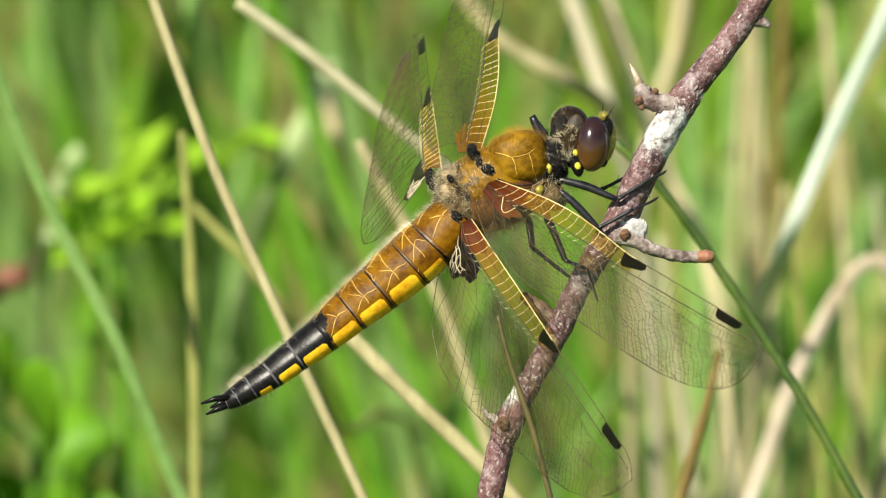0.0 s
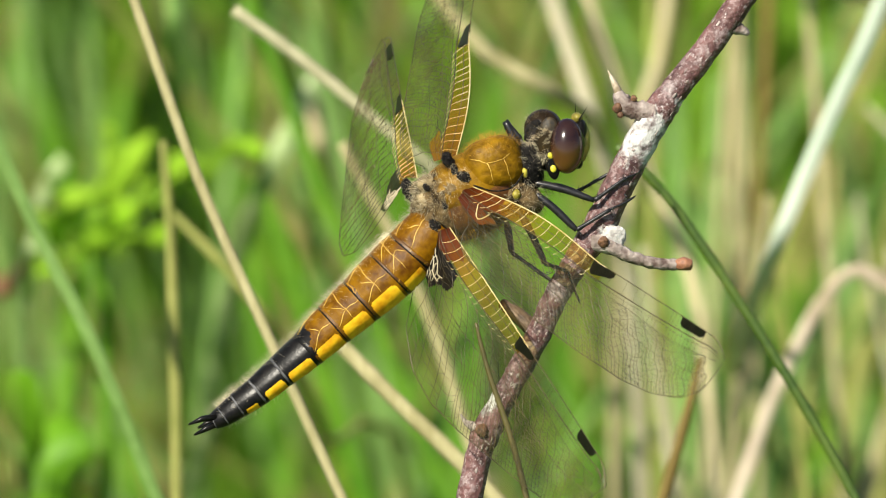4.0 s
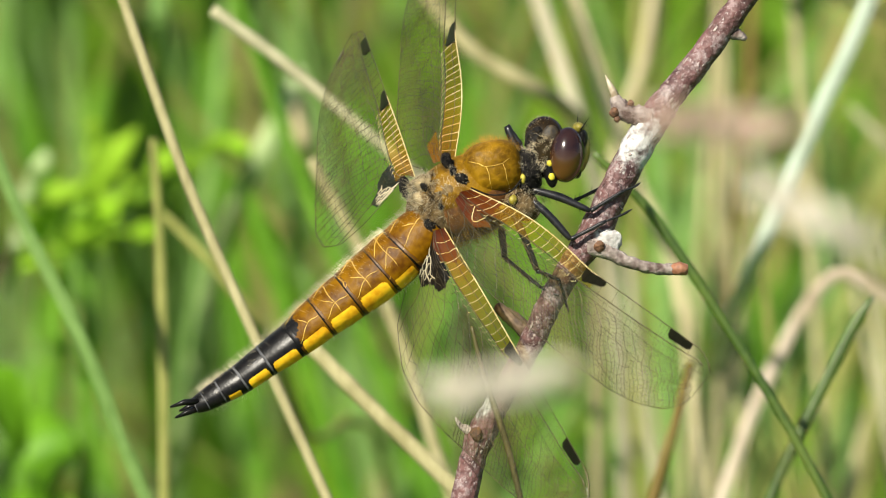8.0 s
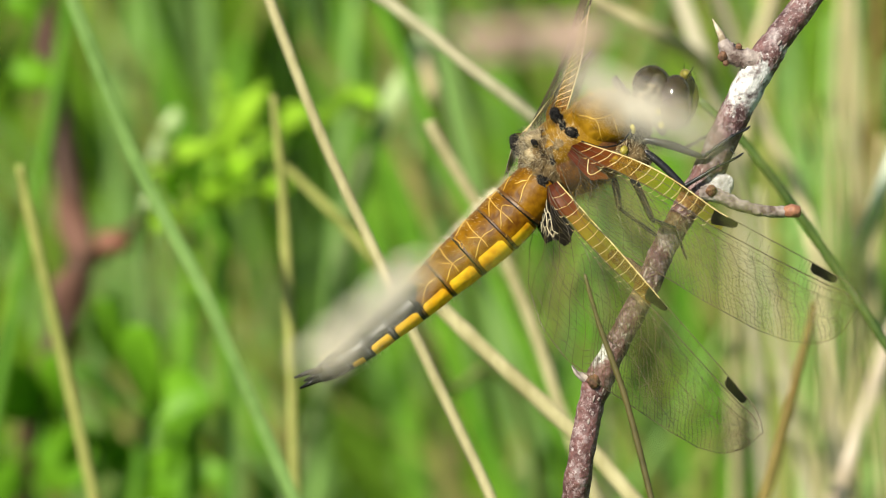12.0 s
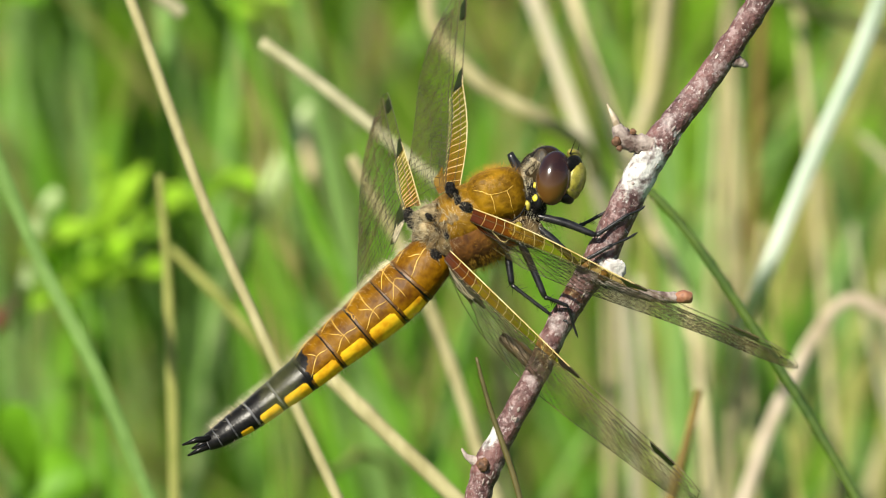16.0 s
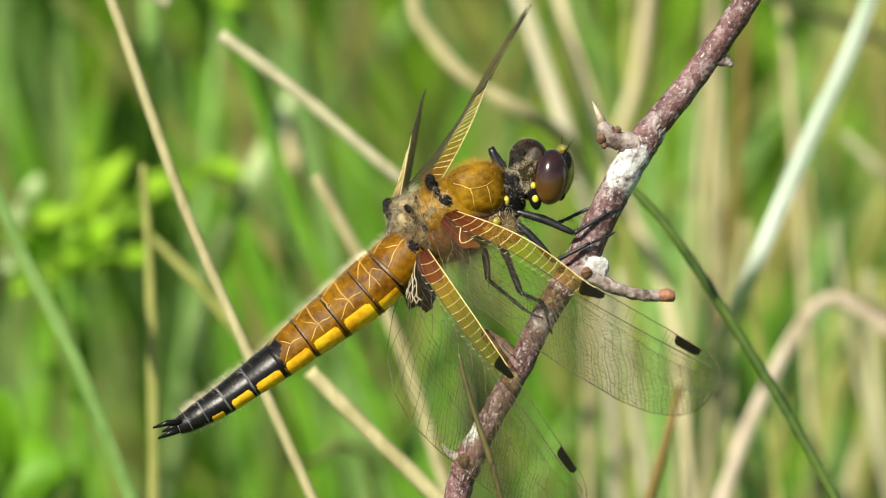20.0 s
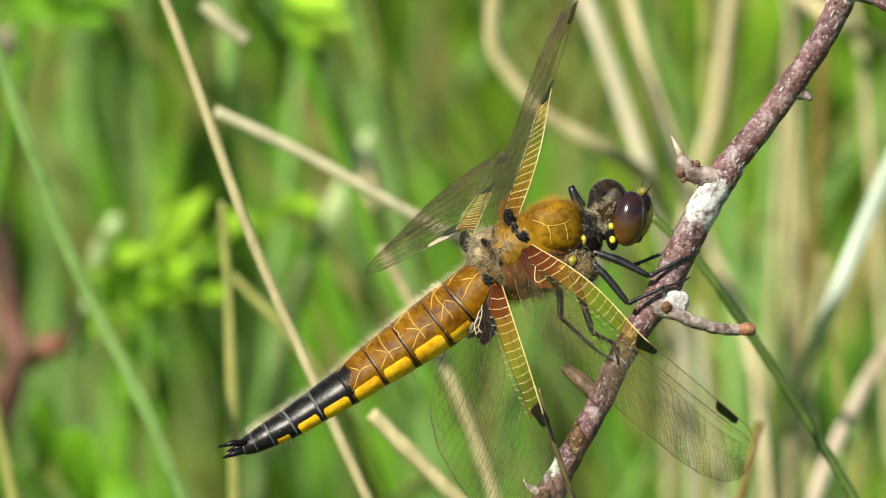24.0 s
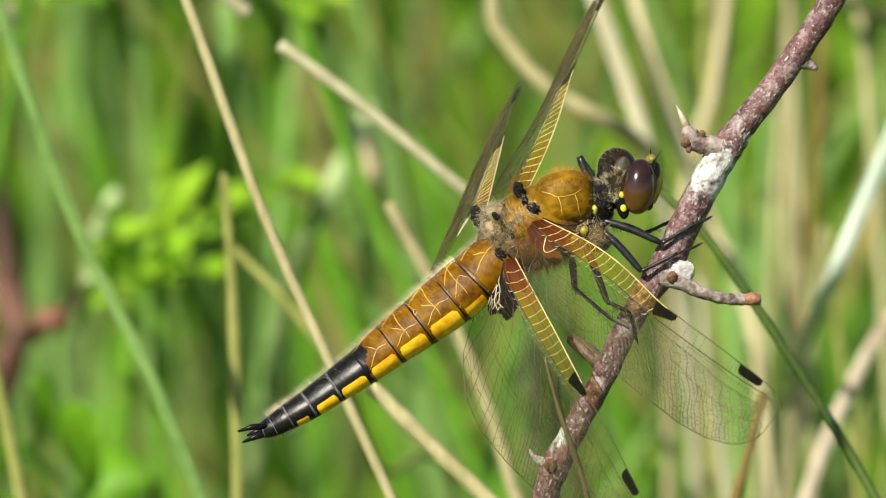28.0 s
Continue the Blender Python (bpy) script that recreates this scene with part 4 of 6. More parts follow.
def on_ball(c, axes, turn, count, seed, keep=lambda q: True):
    """Random places on an ellipsoid with their outward directions."""
    rnd = random.Random(seed)
    out = []
    while len(out) < count:
        q = Vector((rnd.gauss(0, 1), rnd.gauss(0, 1), rnd.gauss(0, 1))).normalized()
        if keep(q):
            p = turn @ Vector((q.x * axes[0], q.y * axes[1], q.z * axes[2]))
            o = turn @ Vector((q.x / axes[0], q.y / axes[1], q.z / axes[2])).normalized()
            out.append((Vector(c) + p, o))
    return out


# abdomen: middle line and half breadth (as seen from the side), from the waist to the end
SPINE = [((-0.45, 0, -2.40), 2.1), ((-2.90, 0, -5.10), 2.5), ((-4.80, 0, -6.85), 2.55), ((-7.50, 0, -9.10), 2.3), ((-10.00, 0, -11.10), 2.05), ((-12.40, 0, -13.20), 1.75), ((-14.85, 0, -15.05), 1.52), ((-17.00, 0, -16.70), 1.36), ((-18.80, 0, -17.85), 1.18), ((-20.10, 0, -18.70), 0.98), ((-21.00, 0, -19.15), 0.74)]


def abdomen_segment(i):
    (a, ra), (b, rb) = SPINE[i], SPINE[i + 1]
    a, b = L(a), L(b)
    axis = (b - a).normalized()
    up = Vector((0, 1, 0)).cross(axis).normalized()
    up = up if up.z > 0 else -up
    back = up * math.cos(TILT) + Vector((0, -1, 0)) * math.sin(TILT)
    near = -up * math.sin(TILT) + Vector((0, -1, 0)) * math.cos(TILT)

    def at(t, q, lift=0.0):
        """A place on the ring t along the segment at angle q (radians, 0 towards the side, 90 degrees the back)."""
        r = (ra + (rb - ra) * t) * MM
        r *= 0.985 + 0.03 * math.sin(math.pi * max(0, min(1, t))) + (0.02 if t > 0.9 else 0) - (0.03 if t < 0 or t > 1 else 0)
        r += lift * MM
        s = math.sin(q)
        return a.lerp(b, t) + near * (math.cos(q) * r * 1.19) + back * (s * r * 0.88 * (1.0 + 0.10 * max(0, s) ** 8))

    sh = Shape()
    cols, steps = 112, [-0.04, 0.0] + [0.025 * k for k in range(1, 37)] + [0.915, 0.93, 0.945, 0.96, 0.975, 0.99, 1.03]
    for t in steps:
        sh.v += [at(t, 2 * math.pi * j / cols) for j in range(cols)]
    dark = i >= 5
    for k in range(len(steps) - 1):
        t = (steps[k] + steps[k + 1]) / 2
        for j in range(cols):
            q = math.degrees(2 * math.pi * (j + 0.5) / cols)
            q = q - 360 if q > 180 else q
            wob = noise.noise(Vector((q * 0.04, t * 2.2, i * 7.3))) + 0.4 * noise.noise(Vector((q * 0.16, t * 8, i * 3.1)))
            m = 0
            if t > 0.90 + 0.05 * wob:
                m = 3
            if dark and q > -46 and t > 0.945 + 0.02 * wob:
                m = 4
            elif dark or t > 0.975 + 0.02 * wob or t < -0.01:
                m = 2
            if i == 4 and q > 14 and t > 0.62 + 0.45 * wob + 0.003 * abs(q - 80):
                m = 2
            if q < -46 and q > -134:
                m = 2 if i > 1 else 3
            mid, half = (0.48, 0.41) if i < 6 else ((0.48, 0.37) if i == 6 else (0.52, 0.27))
            side = q if q > -90 else -180 - q
            side = 180 - q if q > 134 else side
            if 1 <= i <= 7 and ((t - mid) / half) ** 8 + ((side + 14) / ((37 if 1 < i < 7 else 22) + 1.5 * wob)) ** 6 < 1:
                m = 1
            sh.f.append((k * cols + j, k * cols + (j + 1) % cols, (k + 1) * cols + (j + 1) % cols, (k + 1) * cols + j)), sh.m.append(m)
    sh.f.append(tuple(reversed(range(cols)))), sh.m.append(2)
    o = (len(steps) - 1) * cols
    sh.f.append(tuple(o + j for j in range(cols))), sh.m.append(2)
    ob = part("abdomen_segment", sh, [BROWN, YELLOW, BLACK, UMBER, GREY_RING], dragonfly, "black segment with a yellow side spot" if dark else "amber brown segment with a yellow side spot")
    rnd = random.Random(140 + i)
    if i < 5:
        for base in ((62, 105) if i < 2 else (48, 112)):
            q0, t1 = radians(base + rnd.uniform(-10, 10)), rnd.uniform(0.3, 0.5)
            fork = (t1, q0 + radians(rnd.uniform(-8, 8)))
            for end in ((0.04, q0 + radians(rnd.uniform(-14, 14))), (0.90, fork[1] - radians(rnd.uniform(14, 34))), (t1 + rnd.uniform(0.15, 0.3), fork[1] + radians(rnd.uniform(18, 36)))):
                if rnd.random() < 0.85:
                    pts = [at(fork[0] + (end[0] - fork[0]) * s / 6, fork[1] + (end[1] - fork[1]) * s / 6 + 0.03 * math.sin(s * 0.9), 0.005) for s in range(7)]
                    part("gold_ridge", Shape().tube(pts, [0.00002, 0.00004, 0.000048, 0.000046, 0.00004, 0.00003, 0.000015], 6), RIDGE, ob, "thin golden ridge")
    if 0 < i < 4:
        # raised line across the middle of the broad segments
        cross = [at(0.46 + 0.02 * math.sin(q * 0.11), radians(q), 0.004) for q in range(28, 158, 5)]
        part("cross_ridge", Shape().tube(cross, 0.000034, 6), RIDGE, ob, "golden ridge across the segment")
    spots = []
    for _ in range(430 if i < 5 else 230 if i < 9 else 60):
        t, q = rnd.random(), rnd.choice((radians(rnd.gauss(118, 30)), radians(rnd.gauss(125, 14)), radians(rnd.gauss(130, 10)), radians(rnd.gauss(-55, 14))))
        o = (near * math.cos(q) + back * math.sin(q)).normalized()
        spots.append((at(t, q, -0.02), (o + axis * 0.4).normalized()))
    fur("hair", spots, HAIR_PALE, 0.85, 0.0055, ob, "fine pale hairs", 0.35, i)
    return ob


def build_body():
    for i in range(len(SPINE) - 1):
        abdomen_segment(i)
    for (p, q, r) in (((-20.70, -0.6, -18.75), (-23.20, -0.9, -19.30), (-21.95, -0.8, -18.85)), ((-20.60, -0.2, -19.35), (-22.75, -0.4, -20.25), (-21.70, -0.3, -19.75)), ((-20.80, 0.5, -19.10), (-22.40, 0.6, -19.65), (-21.60, 0.5, -19.30))):
        part("tail_clasper", Shape().tube([L(p), L(r), L(q)], [0.00030, 0.00026, 0.00008], 8, True, 0.08), BLACK, dragonfly)
    # thorax
    turn = Matrix.Rotation(radians(-24), 3, 'Y') @ Matrix.Rotation(TILT * 0.8, 3, 'X')
    c, ax = L((2.60, 0.6, -0.25)), (0.0056, 0.0034, 0.0038)

    def zone(q):
        return 1 if q.x < -0.35 and q.z > -0.5 else (2 if q.z < 0.25 and q.x < 0.6 else 0)
    thorax = part("thorax", Shape().ball(c, ax, 20, 28, turn, 0, 0.0, 1, zone), [THORAX, DORSUM, RUST], dragonfly, "orange-brown hairy thorax")
    front = Matrix.Rotation(radians(-14), 3, 'Y')
    part("thorax_front", Shape().ball(L((4.90, -0.6, 2.42)), (0.00265, 0.0025, 0.0024), 24, 32, front, square=0.72), THORAX, dragonfly, "orange-brown shoulder plate")
    for k, (x, y, w, a, b, d, mat) in enumerate(((796, 316, -0.6, 1.6, 1.4, 1.3, CREAM), (822, 345, -1.2, 1.5, 1.3, 1.5, CREAM), (784, 345, -0.6, 1.4, 1.4, 1.3, CREAM), (832, 300, -0.8, 1.1, 1.1, 1.1, DORSUM), (774, 318, 0.2, 1.1, 1.1, 0.9, CREAM),
                                                 (800, 378, -1.2, 1.2, 1.2, 1.2, DORSUM), (846, 325, -1.7, 1.3, 1.2, 1.3, DORSUM), (842, 360, -1.4, 1.1, 1.2, 1.2, CREAM), (790, 355, -0.9, 1.0, 1.1, 1.0, DORSUM), (812, 326, -1.3, 0.9, 1.0, 0.9, DORSUM))):
        p = Vector(((x - 820) / 26 + 0.1, w, (330 - y) / 22)) * MM
        a, b, d = a * 0.84, b * 0.9, d * 0.84
        part("thorax_plate", Shape().ball(p, (a * MM, b * MM, d * MM), 14, 18, None, 0, 0.10, k), mat, dragonfly, "cream-gold back plate" if mat is CREAM else "grey-brown furry back plate")
        fur("fur", on_ball(p, (a * MM, b * MM, d * MM), Matrix.Identity(3), 330, 60 + k, lambda q: q.y < 0.35), HAIR_PALE if mat is CREAM or k % 2 == 0 else HAIR_TAN, 0.85, 0.008, dragonfly.children[-1], "pale fur tufts" if mat is CREAM else "tan fur", 0.55, 60 + k)
    for k, (x, y, w, r, lean) in enumerate(((838, 272, -1.75, 0.62, 25), (848, 290, -2.2, 0.42, 0), (864, 303, -2.7, 0.56, 60), (762, 316, 0.4, 0.6, 0), (766, 332, 0.4, 0.4, 30), (808, 388, -2.1, 0.62, 20), (797, 318, -1.95, 0.32, 40), (828, 352, -2.5, 0.3, 10))):
        p = Vector(((x - 820) / 20, w, (330 - y) / 20)) * MM
        ob = part("wing_socket", Shape().ball(p, (r * MM * 0.8, r * MM * 0.7, r * MM * 1.2), 10, 14, Matrix.Rotation(radians(-lean), 3, 'Y'), 0, 0.22, k), SOCKET, dragonfly, "dark grey wing socket")
        fur("tuft", on_ball(p, (r * MM * 0.8, r * MM * 0.7, r * MM * 1.2), Matrix.Identity(3), 170, 80 + k), HAIR_PALE if k % 3 else HAIR_DARK, 0.42, 0.006, ob, "short tuft of hair", 0.6, 80 + k)
    for (x, y, w, rx, rz) in ((972, 300, -2.2, 0.26, 0.45), (955, 338, -2.62, 0.36, 0.46), (938, 352, -2.9, 0.34, 0.26)):
        p = Vector(((x - 820) / 20, w, (330 - y) / 20)) * MM
        part("side_spot", Shape().ball(p, (rx * MM, 0.0003, rz * MM), 10, 14, None, 0, 0.16, x), LEMON, dragonfly, "dull lemon yellow spot")
    part("collar", Shape().ball(L((8.20, -0.5, 2.10)), (0.0011, 0.0020, 0.0022), 14, 18, None, 0, 0.10, 4), SOCKET, dragonfly, "dark grey furry neck collar")
    part("breast", Shape().ball(L((7.40, -0.6, -0.75)), (0.0019, 0.0021, 0.0014), 12, 16, Matrix.Rotation(radians(30), 3, 'Y'), 0, 0.05, 5), DORSUM, dragonfly, "grey-yellow hairy breast")
    part("seam", Shape().tube(curve([L((3.00, -3.1, 0.60)), L((4.75, -3.2, 0.00)), L((6.50, -2.9, 0.30)), L((7.60, -2.3, 1.70))], 5), 0.00007, 7, True, 0.2), SOCKET, dragonfly, "dark seam")
    # thin golden ridges on the shoulder plate
    c1, a1 = L((4.90, -0.6, 2.42)), (0.00265, 0.0025, 0.0024)

    def on_plate(x, y):
        u, v = (x - 918) / 20 / (a1[0] / MM), (281.6 - y) / 20 / (a1[2] / MM)
        w = max(0.02, 1 - abs(u) ** 2.78 - abs(v) ** 2.78) ** 0.36
        return c1 + front @ Vector((u * a1[0], -w * a1[1] * 1.006, v * a1[2]))
    for line in (((893, 268), (905, 277), (920, 279), (937, 278), (950, 272)), ((907, 277), (909, 290), (908, 303), (908, 318)), ((937, 279), (939, 292), (938, 305), (939, 318)), ((880, 262), (888, 266), (896, 270), (902, 276))):
        part("gold_ridge", Shape().tube([on_plate(*q) for q in line], 0.000030, 6), RIDGE, dragonfly, "thin golden ridge")
    fur("fur", on_ball(c, ax, turn, 1700, 7, lambda q: q.x > -0.2 or q.z < -0.4), HAIR_TAN, 0.75, 0.010, thorax, "tan fur", 0.5, 7)
    fur("fur", on_ball(c, ax, turn, 1500, 17, lambda q: q.z < -0.35), HAIR_GOLD, 1.1, 0.010, thorax, "golden fur of the underside", 0.4, 17)
    fur("fur", on_ball(c1, a1, front, 360, 8), HAIR_TAN, 0.5, 0.006, thorax, "tan fur", 0.5, 8)
    fur("fur", on_ball(c1, a1, front, 1500, 18, lambda q: q.z > 0.35), HAIR_GOLD, 0.85, 0.008, thorax, "golden fur of the shoulders", 0.4, 18)
    fur("fur", on_ball(L((-0.10, -0.5, -0.25)), (0.0020, 0.0017, 0.0022), Matrix.Identity(3), 620, 9, lambda q: noise.noise(q * 3.2) > 0.05), HAIR_PALE, 1.1, 0.014, thorax, "grey-yellow fur", 0.5, 9)
    fur("fur", on_ball(L((0.10, -1.1, 0.25)), (0.0028, 0.0020, 0.0026), Matrix.Identity(3), 220, 20, lambda q: noise.noise(q * 3 + Vector((2, 0, 4))) > 0.0), HAIR_DARK, 0.9, 0.013, thorax, "black fur", 0.7, 20)
    fur("fur", on_ball(L((8.20, -0.5, 2.10)), (0.0011, 0.0020, 0.0022), Matrix.Identity(3), 620, 10, lambda q: noise.noise(q * 2.5) > -0.05), HAIR_PALE, 0.75, 0.009, thorax, "pale fur", 0.5, 10)
    fur("fur", on_ball(L((7.40, -0.6, -0.75)), (0.0020, 0.0022, 0.0016), Matrix.Identity(3), 700, 11), HAIR_PALE, 0.9, 0.011, thorax, "pale fur", 0.5, 11)


def build_head():
    """The head turns on the neck; it is built round its own pivot."""
    pivot = Vector((9.00, -0.3, 3.25))

    def H(p):
        return (Vector(p) - pivot) * MM
    head = part("head", Shape().ball(H((9.60, 0, 4.00)), (0.0016, 0.0020, 0.0024), 16, 22, Matrix.Rotation(radians(12), 3, 'Y'), 0, 0.03, 2), HEAD_GREY, dragonfly, "grey and black hairy head")
    head.location = pivot * MM
    slant = Matrix.Rotation(radians(4), 3, 'Y')
    part("eye", Shape().ball(H((11.42, -1.2, 3.68)), (0.00158, 0.0017, 0.00246), 24, 30, slant), EYE, head, "glossy dark red compound eye")
    part("eye", Shape().ball(H((9.42, 0.5, 5.35)), (0.00172, 0.0016, 0.00172), 20, 26, slant), EYE_FAR, head, "glossy dark brown compound eye")
    part("nape_patch", Shape().ball(H((9.95, -1.45, 5.30)), (0.0008, 0.0004, 0.0010), 14, 18, slant, 0, 0.03, 8), NAPE, head, "olive brown patch between the eyes")
    part("neck_patch", Shape().ball(H((8.55, -0.95, 5.05)), (0.0008, 0.0004, 0.0011), 14, 16, Matrix.Rotation(radians(25), 3, 'Y'), 0, 0.10, 6), SOCKET, head, "black patch behind the eye")
    part("cheek", Shape().ball(H((10.02, -1.40, 2.45)), (0.00068, 0.0005, 0.0017), 14, 18, Matrix.Rotation(radians(-8), 3, 'Y'), 0, 0.02, 7), BLACK, head, "black cheek beside the eye")
    part("brow", Shape().ball(H((12.62, -0.2, 4.75)), (0.00062, 0.0013, 0.00125), 18, 22, Matrix.Rotation(radians(14), 3, 'Y')), BLACK, head, "dark brow between the eyes")
    part("forehead", Shape().ball(H((12.45, 0.1, 6.10)), (0.00055, 0.0010, 0.00050), 14, 18, Matrix.Rotation(radians(30), 3, 'Y'), 0, 0.04, 9), FACE, head, "tan hairy forehead")
    part("face", Shape().ball(H((12.95, 0.2, 3.95)), (0.00055, 0.0012, 0.00150), 16, 20, Matrix.Rotation(radians(6), 3, 'Y'), 0, 0.05, 3), FACE, head, "olive yellow face")
    part("lip", Shape().ball(H((12.55, 0.1, 2.85)), (0.0006, 0.0012, 0.0007), 12, 16, None, 0, 0.05, 4), FACE, head, "olive yellow upper lip")
    part("mouth", Shape().ball(H((12.25, -0.2, 2.15)), (0.00055, 0.0011, 0.00055), 10, 14, None, 0, 0.05, 5), BLACK, head, "black mouthparts")
    for (x, z, r) in ((9.92, 2.90, 0.25), (10.12, 1.72, 0.28)):
        part("cheek_spot", Shape().ball(H((x, -1.86, z)), (r * MM, r * MM * 0.5, r * MM * 1.15), 10, 12, Matrix.Rotation(radians(-14), 3, 'Y'), 0, 0.08, int(z * 100)), CHEEK, head, "lemon yellow cheek spot")
    for a, b in (((12.60, -0.9, 5.90), (13.50, -1.6, 7.25)), ((12.30, 0.6, 6.10), (12.40, 0.9, 7.60))):
        part("antenna", Shape().spike(H(a), H(b), 0.00007, 5), BLACK, head)
    spots = [(p, o) for p, o in on_ball(H((9.50, 0, 4.25)), (0.0018, 0.0024, 0.0027), Matrix.Identity(3), 260, 21, lambda q: q.x < 0.3)]
    fur("fur", spots, HAIR_TAN, 0.38, 0.008, head, "short pale fur", 0.4, 21)
    fur("fur", on_ball(H((9.42, 0.5, 5.35)), (0.00172, 0.0016, 0.00172), slant, 460, 23, lambda q: q.x < 0.2), HAIR_PALE, 0.42, 0.006, head, "fine pale halo of hair", 0.4, 23)
    fur("fur", on_ball(H((12.75, 0, 4.45)), (0.0007, 0.0013, 0.0020), slant, 190, 22, lambda q: q.x > -0.2), HAIR_DARK, 0.6, 0.009, head, "black bristles", 0.5, 22)
    fur("fur", on_ball(H((9.60, 0, 4.00)), (0.0016, 0.0020, 0.0024), Matrix.Rotation(radians(12), 3, 'Y'), 900, 24, lambda q: q.y < -0.2 and q.x < 0.2 and q.z < 0.5 and noise.noise(q * 4) > -0.1), HAIR_PALE, 0.6, 0.009, head, "grey-white streaks of hair", 0.35, 24)
    return head


def leg(pts, thick, spines=10, seed=0):
    """Femur, tibia and tarsus with bristles; pts: hip, knee, ankle, claw."""
    rnd = random.Random(seed)
    p = [L(q) for q in pts]
    fem = part("leg", Shape().tube(curve([p[0], p[0].lerp(p[1], 0.5) + Vector((0, 0, 0.0002)), p[1]], 4), [thick * k * MM for k in (0.55, 0.8, 0.95, 1.0, 0.98, 0.92, 0.86, 0.8, 0.62)], 10, True, 0.07, seed), LEG_BLACK, dragonfly, "shiny black bristly leg")
    part("tibia", Shape().tube(curve([p[1], p[1].lerp(p[2], 0.5), p[2]], 4), [thick * 0.62 * MM] * 2 + [thick * 0.5 * MM] * 6 + [thick * 0.4 * MM], 9, True, 0.1, seed), LEG_BLACK, fem)
    part("foot", Shape().tube(curve([p[2], p[2].lerp(p[3], 0.6) + Vector((0, 0, -0.0001)), p[3]], 4), [thick * 0.32 * MM] * 7 + [thick * 0.2 * MM, thick * 0.08 * MM], 7), LEG_BLACK, fem)
    sh = Shape()
    for a, b, k in ((p[1], p[2], spines), (p[0], p[1], spines // 2)):
        k = int(k * 1.8)
        for i in range(k):
            q = a.lerp(b, (i + 0.6) / k)
            d = (b - a).normalized()
            o = Matrix.Rotation(rnd.choice((0.6, 2.6, 3.6, 5.5)) + rnd.uniform(-0.3, 0.3), 3, d) @ d.orthogonal().normalized()
            sh.spike(q, q + (o + d * 0.7).normalized() * 0.0009 * rnd.uniform(0.7, 1.2), 0.00005)
    tagged(part("bristles", sh, HAIR_DARK, fem), kind="stuff")
    return fem


def build_legs():
    leg([(8.25, -1.4, 0.60), (13.60, -1.9, -1.25), (16.50, -1.5, 0.60), (18.00, -0.6, 1.35)], 0.36, 9, 1)
    leg([(9.00, 0.8, 0.25), (12.10, 1.4, -0.40), (15.10, 0.6, 1.10), (16.50, -1.4, -1.10)], 0.3, 12, 2)
    leg([(8.25, -1.6, -0.25), (11.90, -2.1, -3.80), (15.00, -1.9, -2.10), (17.30, -1.2, -1.00)], 0.36, 9, 3)
    leg([(6.75, -1.8, -1.50), (9.00, -2.4, -6.60), (11.00, -1.7, -7.40), (11.90, -0.6, -10.25)], 0.36, 12, 4)
    leg([(5.75, 0.4, -2.75), (6.10, 0, -5.50), (9.40, -0.4, -8.10), (11.00, -1.3, -8.75)], 0.34, 12, 5)
    leg([(7.75, 1, 2.00), (6.10, 1.2, 6.15), (7.40, 1, 4.50), (8.00, 0.8, 3.10)], 0.46, 5, 6)


UMBER = netted("dark_amber_chitin", (0.05, 0.018, 0.001), (0.13, 0.055, 0.002), (0.50, 0.27, 0.02), 400, 0.014)
RUST = material("rust_brown_side", (0.07, 0.022, 0.003), (0.20, 0.075, 0.006), 600, 0.7, 0.4, 4.0, spread=0.03)
NAPE = material("olive_brown_nape", (0.008, 0.006, 0.003), (0.07, 0.046, 0.015), 700, 0.6, 0.4, spread=0.03)
CHEEK = material("bright_lemon_cheek", (0.50, 0.44, 0.02), (0.72, 0.64, 0.06), 900, 0.4, 0.1, spread=0.02)
FACE = material("olive_face", (0.15, 0.125, 0.018), (0.46, 0.40, 0.06), 500, 0.4, 0.3, spread=0.03)
build_body()
head = build_head()
build_legs()

# ---------- wings: x along the front edge, y across to the hind edge, millimetres ----------
FORE = dict(length=37.0, node=18.5, stigma=(30.4, 33.6), hind=[(0, 2.4), (1.5, 3.6), (4, 5.2), (8, 6.2), (14, 7.0), (20, 7.5), (26, 7.7), (30, 7.3), (33.5, 6.3), (35.4, 5.0), (36.5, 3.4), (37.0, 1.5)])
HIND = dict(length=35.4, node=16.6, stigma=(28.9, 32.0), hind=[(0, 3.0), (0.8, 6.5), (2.5, 9.6), (6, 11.6), (10, 12.0), (15, 11.2), (20, 10.0), (25, 8.8), (29, 7.6), (32, 6.0), (34, 4.0), (35.0, 2.2), (35.4, 1.1)])


